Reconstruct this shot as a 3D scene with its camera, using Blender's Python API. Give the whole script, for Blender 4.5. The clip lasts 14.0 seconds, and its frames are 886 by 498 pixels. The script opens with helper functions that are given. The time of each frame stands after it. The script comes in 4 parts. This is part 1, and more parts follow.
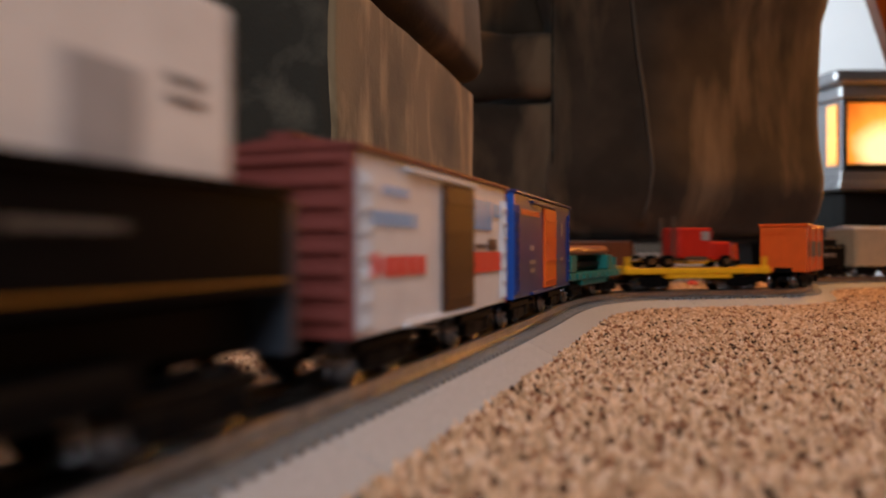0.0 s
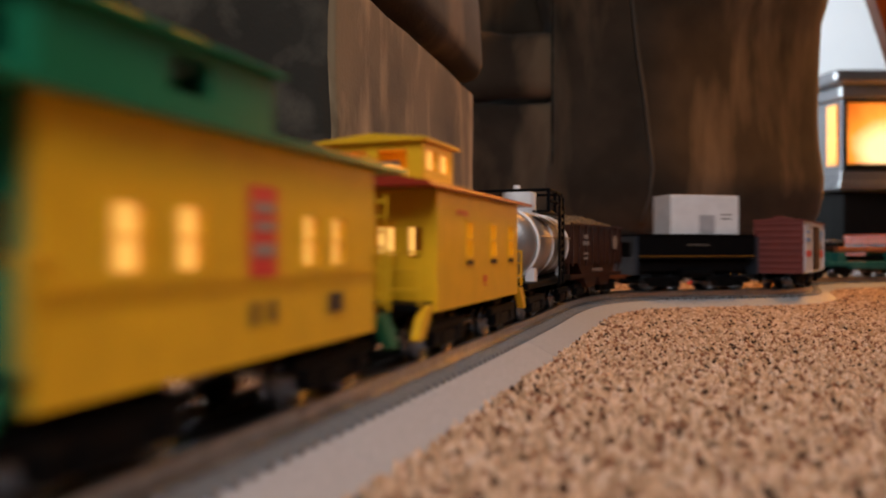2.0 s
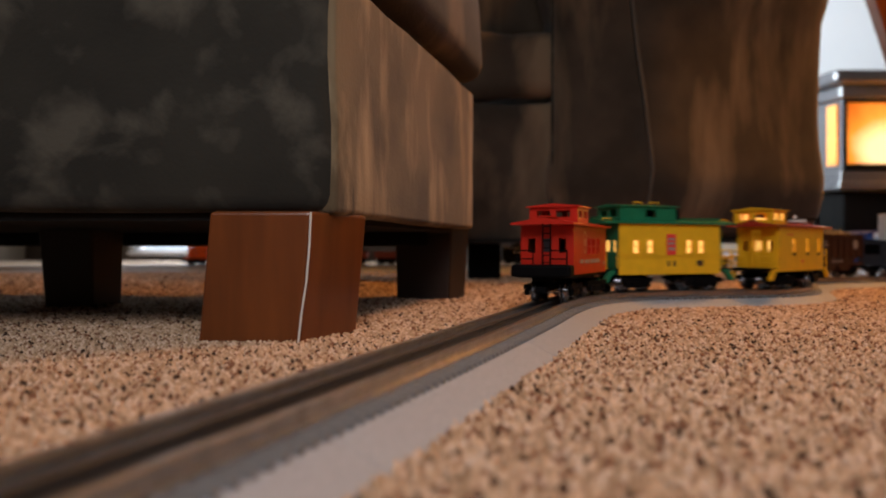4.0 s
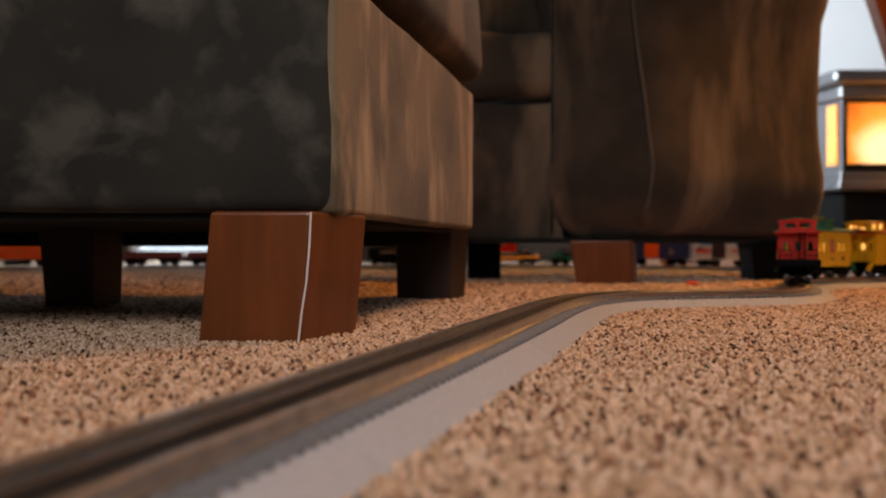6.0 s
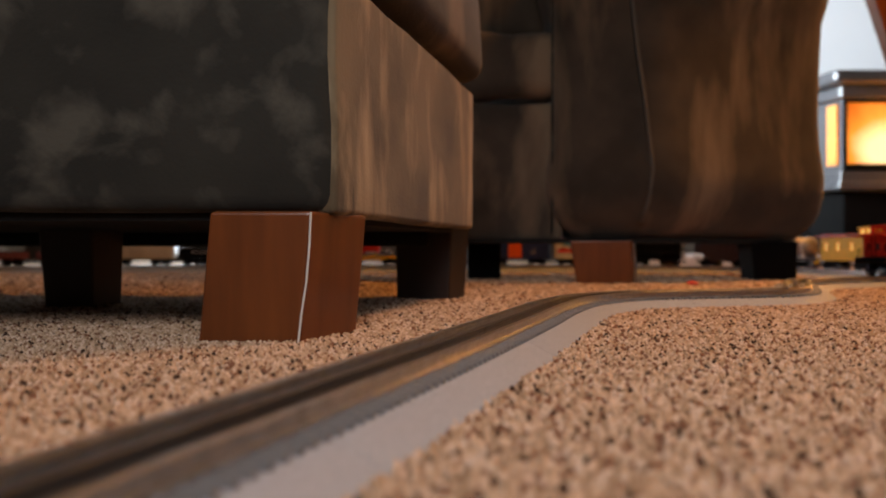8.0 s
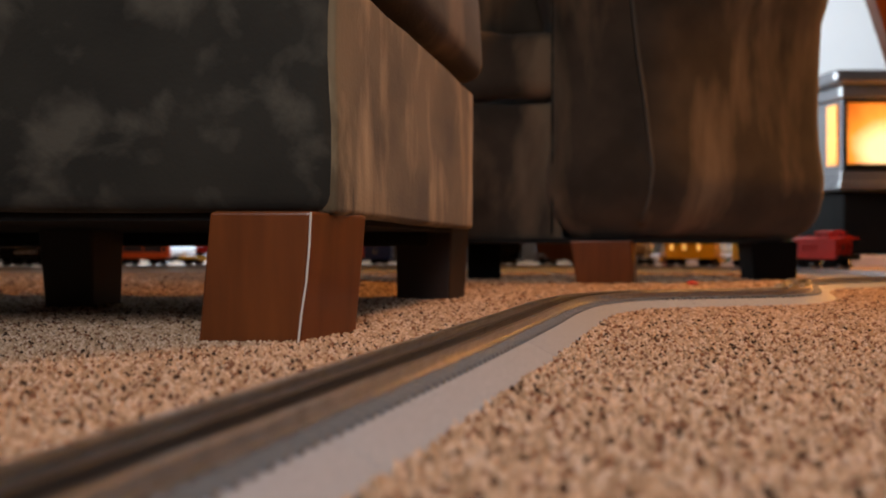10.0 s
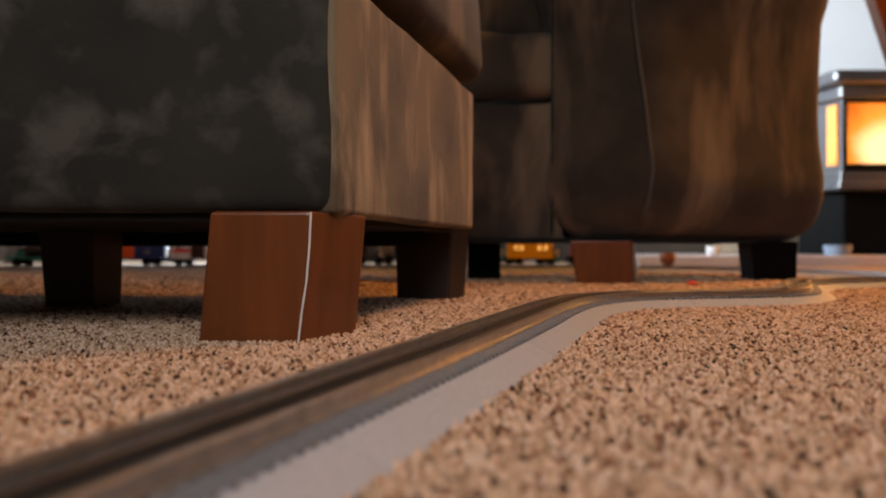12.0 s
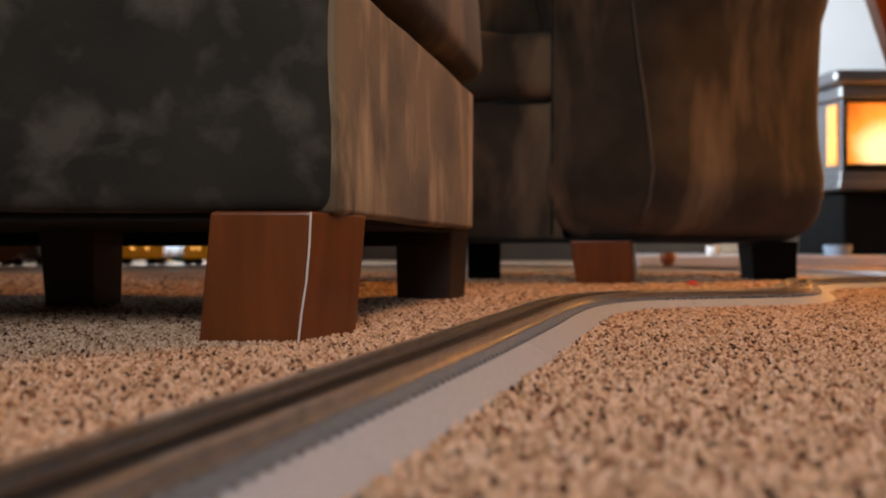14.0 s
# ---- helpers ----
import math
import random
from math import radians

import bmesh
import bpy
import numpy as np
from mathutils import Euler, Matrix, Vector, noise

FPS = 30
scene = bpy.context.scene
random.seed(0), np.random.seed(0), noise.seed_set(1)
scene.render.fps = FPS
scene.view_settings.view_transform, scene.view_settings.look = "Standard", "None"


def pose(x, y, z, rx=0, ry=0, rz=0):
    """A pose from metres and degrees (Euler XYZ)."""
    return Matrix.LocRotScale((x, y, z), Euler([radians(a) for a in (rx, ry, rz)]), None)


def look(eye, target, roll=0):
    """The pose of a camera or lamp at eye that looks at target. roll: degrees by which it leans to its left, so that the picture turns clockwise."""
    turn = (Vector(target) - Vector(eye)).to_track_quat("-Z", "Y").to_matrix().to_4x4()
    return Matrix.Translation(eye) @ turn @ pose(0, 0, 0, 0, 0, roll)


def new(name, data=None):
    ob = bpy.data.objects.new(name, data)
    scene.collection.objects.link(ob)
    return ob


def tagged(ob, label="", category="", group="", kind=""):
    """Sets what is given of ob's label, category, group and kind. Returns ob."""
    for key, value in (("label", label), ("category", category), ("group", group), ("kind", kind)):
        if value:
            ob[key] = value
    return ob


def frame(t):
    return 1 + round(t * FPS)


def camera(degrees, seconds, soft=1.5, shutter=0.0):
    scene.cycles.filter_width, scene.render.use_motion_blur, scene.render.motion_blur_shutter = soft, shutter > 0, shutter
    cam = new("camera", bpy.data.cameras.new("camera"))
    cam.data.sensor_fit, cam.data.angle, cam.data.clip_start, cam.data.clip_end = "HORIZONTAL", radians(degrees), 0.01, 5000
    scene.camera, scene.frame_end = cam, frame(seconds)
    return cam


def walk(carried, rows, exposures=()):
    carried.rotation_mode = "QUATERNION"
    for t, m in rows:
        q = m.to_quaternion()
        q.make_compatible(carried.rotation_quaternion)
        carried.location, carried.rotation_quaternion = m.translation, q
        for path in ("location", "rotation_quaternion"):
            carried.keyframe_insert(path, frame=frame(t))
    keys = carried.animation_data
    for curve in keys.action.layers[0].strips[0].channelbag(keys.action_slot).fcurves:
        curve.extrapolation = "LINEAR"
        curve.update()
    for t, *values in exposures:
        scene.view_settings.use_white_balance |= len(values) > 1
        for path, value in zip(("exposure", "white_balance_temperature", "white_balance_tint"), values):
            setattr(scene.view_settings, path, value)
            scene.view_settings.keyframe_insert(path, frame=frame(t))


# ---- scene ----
EYE = 0.0754
cam = camera(63.5, 14.0, soft=1.8, shutter=0.5)
cam.data.dof.use_dof = True
cam.data.dof.focus_distance = 0.62
cam.data.dof.aperture_fstop = 5.2
STAND = look((0, 0, EYE), (0, 1, EYE - 0.0005))
walk(cam, [(0.0, STAND), (14.0, STAND)], exposures=[(0.0, 0.0), (14.0, 0.0)])

# ---- light ----
world = bpy.data.worlds.new("world")
scene.world = world
world.use_nodes = True
sky = world.node_tree.nodes.new("ShaderNodeTexSky")
sky.sky_type, sky.sun_disc = "NISHITA", False
sky.sun_elevation, sky.sun_rotation = radians(30), radians(200)
world.node_tree.links.new(sky.outputs[0], world.node_tree.nodes["Background"].inputs[0])
world.node_tree.nodes["Background"].inputs[1].default_value = 0.1


def area(name, eye, target, w, h, power, color):
    d = bpy.data.lights.new(name, "AREA")
    d.shape, d.size, d.size_y, d.energy, d.color = "RECTANGLE", w, h, power, color
    ob = new(name, d)
    ob.matrix_world = look(eye, target)
    return ob


# daylight in the window openings, an added unseen ceiling lamp, and the glow of the stove's fire
area("window_light_south", (0.05, -0.78, 1.15), (0.02, 0.45, 0.0), 0.7, 0.8, 4.25, (0.94, 0.91, 0.93)).data.spread = radians(88)
area("window_light_west", (-2.78, 3.2, 1.35), (2.2, 4.1, 1.45), 1.5, 1.2, 92, (0.80, 0.90, 1.0)).data.spread = radians(46)
area("door_light_north", (-1.60, 4.78, 1.0), (-0.8, 1.5, 0.0), 0.9, 1.9, 60, (0.80, 0.90, 1.0))
area("added_warm_light", (1.15, 1.35, 2.31), (1.15, 1.35, 0.0), 0.36, 0.36, 21, (1.0, 0.38, 0.05)).data.spread = radians(120)
area("fire_light", (2.40, 3.43, 0.63), (0.6, 0.6, 0.0), 0.6, 0.3, 38, (1.0, 0.36, 0.05))


# ---- materials ----
def mat(name, col, col2=None, rough=0.6, metal=0.0, scale=40.0, amount=0.5, bump=0.0, bump_scale=300.0, island=0.0, emit=None, spec=0.5):
    m = bpy.data.materials.new(name)
    m.use_nodes = True
    nt = m.node_tree
    b = nt.nodes["Principled BSDF"]
    b.inputs["Roughness"].default_value, b.inputs["Metallic"].default_value = rough, metal
    b.inputs["Specular IOR Level"].default_value = spec
    col2 = col2 or tuple(c * 0.7 for c in col)
    tc = nt.nodes.new("ShaderNodeTexCoord")
    n = nt.nodes.new("ShaderNodeTexNoise")
    n.inputs["Scale"].default_value, n.inputs["Detail"].default_value = scale, 6
    nt.links.new(tc.outputs["Object"], n.inputs["Vector"])
    r = nt.nodes.new("ShaderNodeMapRange")
    r.inputs[1].default_value, r.inputs[2].default_value = 0.35, 0.65
    r.inputs[4].default_value = amount
    nt.links.new(n.outputs["Fac"], r.inputs[0])
    mx = nt.nodes.new("ShaderNodeMix")
    mx.data_type = "RGBA"
    mx.inputs[6].default_value, mx.inputs[7].default_value = (*col, 1), (*col2, 1)
    nt.links.new(r.outputs[0], mx.inputs[0])
    nt.links.new(mx.outputs[2], b.inputs["Base Color"])
    if bump:
        n2 = nt.nodes.new("ShaderNodeTexNoise")
        n2.inputs["Scale"].default_value, n2.inputs["Detail"].default_value = bump_scale, 3
        nt.links.new(tc.outputs["Object"], n2.inputs["Vector"])
        bp = nt.nodes.new("ShaderNodeBump")
        bp.inputs["Strength"].default_value, bp.inputs["Distance"].default_value = bump, 0.002
        nt.links.new(n2.outputs["Fac"], bp.inputs["Height"])
        nt.links.new(bp.outputs[0], b.inputs["Normal"])
    if emit:
        b.inputs["Emission Color"].default_value, b.inputs["Emission Strength"].default_value = (*emit[0], 1), emit[1]
    return m


def suede_mat(name, dark, mid, light, stretch):
    """Distressed microfibre: cloudy patches in three tones with a nap."""
    m = mat(name, dark, mid, 0.85, scale=9.0, amount=1.0, bump=0.25, bump_scale=260.0, spec=0.25)
    nt = m.node_tree
    b, tc = nt.nodes["Principled BSDF"], nt.nodes["Texture Coordinate"]
    mp = nt.nodes.new("ShaderNodeMapping")
    mp.inputs["Scale"].default_value = stretch
    nt.links.new(tc.outputs["Object"], mp.inputs["Vector"])
    n = nt.nodes.new("ShaderNodeTexNoise")
    n.inputs["Scale"].default_value, n.inputs["Detail"].default_value, n.inputs["Distortion"].default_value = 13.0, 10.0, 0.25
    nt.links.new(mp.outputs[0], n.inputs["Vector"])
    r = nt.nodes.new("ShaderNodeMapRange")
    r.inputs[1].default_value, r.inputs[2].default_value = 0.50, 0.66
    nt.links.new(n.outputs["Fac"], r.inputs[0])
    old = b.inputs["Base Color"].links[0].from_socket
    mx = nt.nodes.new("ShaderNodeMix")
    mx.data_type = "RGBA"
    mx.inputs[7].default_value = (*light, 1)
    nt.links.new(r.outputs[0], mx.inputs[0])
    nt.links.new(old, mx.inputs[6])
    nt.links.new(mx.outputs[2], b.inputs["Base Color"])
    b.inputs["Sheen Weight"].default_value = 0.15
    return m


def wood_mat(name, col, col2, rough=0.35, scale=(60, 60, 6)):
    m = mat(name, col, col2, rough, scale=1.0, amount=0.8, bump=0.05, bump_scale=120)
    nt = m.node_tree
    mp = nt.nodes.new("ShaderNodeMapping")
    mp.inputs["Scale"].default_value = scale
    nt.links.new(nt.nodes["Texture Coordinate"].outputs["Object"], mp.inputs["Vector"])
    nt.links.new(mp.outputs[0], nt.nodes["Noise Texture"].inputs["Vector"])
    return m


def carpet_mat():
    m = bpy.data.materials.new("carpet_pile")
    m.use_nodes = True
    nt = m.node_tree
    b = nt.nodes["Principled BSDF"]
    b.inputs["Roughness"].default_value, b.inputs["Specular IOR Level"].default_value = 0.95, 0.1
    g = nt.nodes.new("ShaderNodeNewGeometry")
    cr = nt.nodes.new("ShaderNodeValToRGB")
    cr.color_ramp.interpolation = "CONSTANT"
    e = cr.color_ramp.elements
    e[0].position, e[0].color = 0.0, (0.060, 0.034, 0.022, 1)
    e[1].position, e[1].color = 0.07, (0.22, 0.105, 0.062, 1)
    for p, c in ((0.20, (0.41, 0.270, 0.165)), (0.50, (0.55, 0.380, 0.250)), (0.78, (0.65, 0.475, 0.345))):
        k = e.new(p)
        k.color = (*c, 1)
    nt.links.new(g.outputs["Random Per Island"], cr.inputs[0])
    nt.links.new(cr.outputs[0], b.inputs["Base Color"])
    return m


M_PILE = carpet_mat()
M_CARPET = mat("carpet_backing", (0.42, 0.30, 0.21), (0.24, 0.16, 0.11), 0.95, scale=170, amount=1.0, bump=0.6, bump_scale=260, spec=0.1)
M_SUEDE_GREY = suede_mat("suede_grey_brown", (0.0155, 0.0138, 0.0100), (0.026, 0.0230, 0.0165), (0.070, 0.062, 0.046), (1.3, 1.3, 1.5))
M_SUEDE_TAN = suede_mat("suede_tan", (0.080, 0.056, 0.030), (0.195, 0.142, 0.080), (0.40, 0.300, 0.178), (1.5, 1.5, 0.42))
M_SUEDE_DARK = suede_mat("suede_dark_brown", (0.032, 0.024, 0.017), (0.062, 0.045, 0.031), (0.185, 0.130, 0.083), (0.55, 0.55, 0.16))
M_DUST_CLOTH = mat("black_dust_cloth", (0.005, 0.0045, 0.004), rough=0.95)
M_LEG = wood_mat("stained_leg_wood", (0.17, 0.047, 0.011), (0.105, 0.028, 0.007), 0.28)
# Leg wood darkened in its colour to carry the shade under the seat.
M_LEG_SHADED = wood_mat("shaded_leg_wood", (0.016, 0.006, 0.003), (0.010, 0.004, 0.002), 0.45)
M_WALL = mat("painted_wall", (0.16, 0.125, 0.09), (0.13, 0.10, 0.075), 0.9, scale=3, bump=0.1, bump_scale=90)
M_WHITE_WALL = mat("white_wall", (0.86, 0.87, 0.88), (0.82, 0.83, 0.84), 0.8, scale=3, bump=0.1)
M_CEIL = mat("ceiling_paint", (0.36, 0.33, 0.29), rough=0.9, amount=0.1)
M_BALLAST = mat("grey_roadbed_plastic", (0.40, 0.43, 0.47), (0.32, 0.345, 0.375), 0.5, scale=500, amount=0.9, bump=0.5, bump_scale=900)
M_TIE = mat("dark_grey_tie_plastic", (0.17, 0.17, 0.172), (0.10, 0.098, 0.096), 0.42, scale=200)
M_RAIL = mat("tinplate_rail", (0.52, 0.52, 0.53), (0.30, 0.29, 0.28), 0.30, 0.95, scale=120)
M_RAIL_MID = mat("blackened_rail", (0.16, 0.15, 0.14), rough=0.35, metal=0.8)
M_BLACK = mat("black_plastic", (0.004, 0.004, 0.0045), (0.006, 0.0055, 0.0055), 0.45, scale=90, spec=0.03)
M_WHEEL = mat("blackened_wheel_steel", (0.24, 0.25, 0.27), (0.16, 0.16, 0.17), 0.13, 0.95, scale=200)
M_STEEL = mat("bright_steel", (0.6, 0.6, 0.6), rough=0.2, metal=1.0)


def plastic(name, col, rough=0.28, amount=0.5):
    return mat(name, col, tuple(c * 0.8 for c in col), rough, scale=70, amount=amount, bump=0.04, bump_scale=500, spec=0.3)


M_RED = plastic("red_plastic", (0.50, 0.020, 0.009), 0.4)
M_YELLOW = plastic("yellow_plastic", (0.80, 0.43, 0.014), 0.4)
M_YELLOW_B = plastic("golden_yellow_paint", (0.80, 0.46, 0.018), 0.4)
M_GREEN = plastic("green_plastic", (0.012, 0.16, 0.075))
M_REDROOF = plastic("red_roof_plastic", (0.30, 0.030, 0.015))
M_WHITE = plastic("white_plastic", (0.78, 0.78, 0.79), 0.42)
M_SILVER = plastic("silver_white_paint", (0.64, 0.67, 0.73), 0.5)
M_TANK = mat("bronze_silver_tank_metal", (0.34, 0.325, 0.315), (0.26, 0.24, 0.225), 0.42, 0.75, scale=30)
M_MAROON = plastic("maroon_plastic", (0.17, 0.045, 0.04), 0.5)
M_BROWN = plastic("boxcar_brown_plastic", (0.036, 0.011, 0.006), 0.5)
M_BLUE = plastic("navy_blue_plastic", (0.018, 0.035, 0.16))
M_BLUE_END = plastic("bright_blue_plastic", (0.02, 0.09, 0.42))
M_ORANGE = plastic("orange_plastic", (0.74, 0.12, 0.02))
M_TEAL = plastic("teal_plastic", (0.02, 0.16, 0.15))
M_PRINT_BLUE = plastic("light_blue_print", (0.10, 0.34, 0.72), amount=0.1)
M_PRINT_RED = plastic("red_print", (0.70, 0.06, 0.05), amount=0.1)
M_PRINT_WHITE = plastic("white_print", (0.30, 0.265, 0.24), amount=0.1)
M_PRINT_DARK = plastic("dark_print", (0.03, 0.025, 0.03), amount=0.1)
M_LIT = mat("lit_window", (0.9, 0.6, 0.2), emit=((1.0, 0.50, 0.11), 1.2))
M_COAL = mat("coal_load", (0.02, 0.018, 0.016), (0.07, 0.06, 0.05), 0.5, scale=300, amount=1.0, bump=0.8, bump_scale=400)
M_CHROME = mat("chrome", (0.7, 0.7, 0.72), rough=0.12, metal=1.0)
M_IRON = mat("cast_iron", (0.005, 0.005, 0.005), (0.008, 0.0075, 0.007), 0.8, scale=30, bump=0.15, spec=0.04)
M_STOVE = mat("grey_stove_enamel", (0.07, 0.07, 0.075), (0.055, 0.055, 0.058), 0.3, scale=20, spec=0.6)
M_HEARTH = mat("pale_hearth_tile", (0.62, 0.60, 0.60), (0.52, 0.50, 0.50), 0.35, scale=8)
M_NORTH = mat("dark_panelled_wall", (0.07, 0.05, 0.035), (0.05, 0.035, 0.025), 0.8, scale=4, bump=0.1, bump_scale=60)
M_STONE = mat("tan_stone", (0.24, 0.17, 0.11), (0.14, 0.10, 0.065), 0.85, scale=14, amount=1, bump=0.6, bump_scale=40)


def fire_mat():
    """Flames behind glass: a warm glow that is hottest low down in the middle."""
    m = mat("fire_glow", (0.6, 0.25, 0.05), rough=0.5)
    nt = m.node_tree
    b, tc = nt.nodes["Principled BSDF"], nt.nodes["Texture Coordinate"]
    n = nt.nodes.new("ShaderNodeTexNoise")
    n.inputs["Scale"].default_value, n.inputs["Detail"].default_value = 7.0, 3
    nt.links.new(tc.outputs["Object"], n.inputs["Vector"])
    g = nt.nodes.new("ShaderNodeTexGradient")
    g.gradient_type = "SPHERICAL"
    mp = nt.nodes.new("ShaderNodeMapping")
    mp.inputs["Location"].default_value = (0.96, 1.2, 0.28)
    mp.inputs["Scale"].default_value = (3.6, 3.6, 3.6)
    nt.links.new(tc.outputs["Object"], mp.inputs["Vector"])
    nt.links.new(mp.outputs[0], g.inputs["Vector"])
    ad = nt.nodes.new("ShaderNodeMath")
    ad.operation = "MULTIPLY_ADD"
    ad.inputs[1].default_value = 0.4
    nt.links.new(n.outputs["Fac"], ad.inputs[0])
    nt.links.new(g.outputs["Fac"], ad.inputs[2])
    cr = nt.nodes.new("ShaderNodeValToRGB")
    e = cr.color_ramp.elements
    e[0].position, e[0].color = 0.22, (0.40, 0.085, 0.006, 1)
    e[1].position, e[1].color = 0.95, (1.0, 0.84, 0.45, 1)
    k = e.new(0.62)
    k.color = (0.86, 0.27, 0.028, 1)
    nt.links.new(ad.outputs[0], cr.inputs[0])
    nt.links.new(cr.outputs[0], b.inputs["Emission Color"])
    b.inputs["Emission Strength"].default_value = 1.25
    return m


M_FIRE = fire_mat()


# ---- mesh helpers ----
def part(name, bm, material, parent=None, label="", smooth=False):
    me = bpy.data.meshes.new(name)
    if smooth:
        for f in bm.faces:
            f.smooth = True
    bm.to_mesh(me)
    bm.free()
    me.materials.append(material)
    ob = new(name, me)
    ob.parent = parent
    if label:
        tagged(ob, label)
    return ob


def bx(bm, x0, x1, y0, y1, z0, z1, bevel=0.0, seg=1):
    b2 = bmesh.new()
    bmesh.ops.create_cube(b2, size=1.0)
    for v in b2.verts:
        v.co = Vector((x0 + (v.co.x + 0.5) * (x1 - x0), y0 + (v.co.y + 0.5) * (y1 - y0), z0 + (v.co.z + 0.5) * (z1 - z0)))
    if bevel:
        bmesh.ops.bevel(b2, geom=b2.edges[:], offset=bevel, segments=seg, profile=0.5, affect="EDGES")
    join(bm, b2)
    return bm


def join(bm, b2):
    t = bpy.data.meshes.new("t")
    b2.to_mesh(t)
    b2.free()
    bm.from_mesh(t)
    bpy.data.meshes.remove(t)


def cyl(bm, c, axis, r, length, seg=20, r2=None):
    b2 = bmesh.new()
    bmesh.ops.create_cone(b2, cap_ends=True, segments=seg, radius1=r, radius2=r if r2 is None else r2, depth=length)
    q = Vector((0, 0, 1)).rotation_difference(Vector(axis)).to_matrix().to_4x4()
    bmesh.ops.transform(b2, matrix=Matrix.Translation(c) @ q, verts=b2.verts)
    join(bm, b2)
    return bm


def prism(bm, outline, z0, z1, bevel=0.0, seg=2, top_shift=(0, 0)):
    """A block over a plan outline; bevel rounds all its edges."""
    b2 = bmesh.new()
    lo = [b2.verts.new((x, y, z0)) for x, y in outline]
    hi = [b2.verts.new((x + top_shift[0], y + top_shift[1], z1)) for x, y in outline]
    n = len(outline)
    for i in range(n):
        b2.faces.new((lo[i], lo[(i + 1) % n], hi[(i + 1) % n], hi[i]))
    b2.faces.new(lo[::-1])
    b2.faces.new(hi)
    bmesh.ops.recalc_face_normals(b2, faces=b2.faces[:])
    if bevel:
        bmesh.ops.bevel(b2, geom=b2.edges[:], offset=bevel, segments=seg, profile=0.5, affect="EDGES")
    join(bm, b2)
    return bm


def tube(points, r, seg=8):
    """A round cord through points that run mostly upward."""
    bm = bmesh.new()
    rings = [[bm.verts.new((x + r * math.cos(a), y + r * math.sin(a), z)) for a in np.arange(seg) * 2 * math.pi / seg] for x, y, z in points]
    for a, b in zip(rings, rings[1:]):
        for i in range(seg):
            bm.faces.new((a[i], a[(i + 1) % seg], b[(i + 1) % seg], b[i]))
    bm.faces.new(rings[0][::-1]), bm.faces.new(rings[-1])
    bmesh.ops.recalc_face_normals(bm, faces=bm.faces[:])
    return bm


def section(bm, outline, x0, x1):
    """A profile of (y, z) points drawn out along x."""
    a = [bm.verts.new((x0, y, z)) for y, z in outline]
    b = [bm.verts.new((x1, y, z)) for y, z in outline]
    n = len(outline)
    fs = [bm.faces.new((a[i], a[(i + 1) % n], b[(i + 1) % n], b[i])) for i in range(n)]
    fs += [bm.faces.new(a[::-1]), bm.faces.new(b)]
    bmesh.ops.recalc_face_normals(bm, faces=fs)
    return bm


def thing(name, label, category, group="", kind=""):
    return tagged(new(name), label, category, group, kind)


B = bmesh.new


# ---- the line of the track ----
def smooth_line(points, step=0.01):
    """A smooth closed line through plan points, at even steps."""
    p = np.array(points)
    n = len(p)
    out = []
    for i in range(n):
        a, b, c, d = p[i - 1], p[i], p[(i + 1) % n], p[(i + 2) % n]
        for u in np.linspace(0, 1, 60, endpoint=False):
            la, lb = max(np.linalg.norm(c - b), 1e-6), 1.0
            m1 = (c - a) / (np.linalg.norm(b - a) + la) * la
            m2 = (d - b) / (np.linalg.norm(d - c) + la) * la
            h00, h10, h01, h11 = 2*u**3 - 3*u**2 + 1, u**3 - 2*u**2 + u, -2*u**3 + 3*u**2, u**3 - u**2
            out.append(h00 * b + h10 * m1 + h01 * c + h11 * m2)
    out = np.array(out)
    seg = np.linalg.norm(np.diff(np.vstack([out, out[:1]]), axis=0), axis=1)
    s = np.concatenate([[0], np.cumsum(seg)])
    full = np.vstack([out, out[:1]])
    return full, s


LINE_POINTS = [(-0.160, 0.0), (-0.084, 0.215), (0.008, 0.459), (0.069, 0.627), (0.110, 0.744), (0.159, 0.848), (0.235, 0.929), (0.321, 0.960), (0.396, 0.977),
               (0.463, 0.999), (0.518, 1.053), (0.563, 1.137), (0.603, 1.223), (0.647, 1.300), (0.710, 1.361), (0.798, 1.408), (0.91, 1.45), (1.015, 1.515), (1.065, 1.62), (1.06, 1.77),
               (1.01, 1.96), (0.92, 2.16), (0.76, 2.32), (0.50, 2.42), (0.10, 2.44), (-0.50, 2.44), (-1.02, 2.38), (-1.40, 2.18), (-1.57, 1.80), (-1.6, 1.2), (-1.6, 0.6),
               (-1.6, 0.1), (-1.5, -0.23), (-1.22, -0.43), (-0.82, -0.49), (-0.46, -0.43), (-0.265, -0.25)]
LINE, LINE_S = smooth_line(LINE_POINTS)
LINE_LEN = LINE_S[-1]


def on_line(s):
    s = s % LINE_LEN
    return float(np.interp(s, LINE_S, LINE[:, 0])), float(np.interp(s, LINE_S, LINE[:, 1]))


def heading(s, d=0.02):
    (ax, ay), (bx_, by_) = on_line(s - d), on_line(s + d)
    return math.atan2(by_ - ay, bx_ - ax)


# ---- the room ----
def wall(name, x0, x1, y0, y1, z0, z1, material, label):
    ob = part(name, bx(B(), x0, x1, y0, y1, z0, z1), material)
    return tagged(ob, label, "wall", kind="structure")


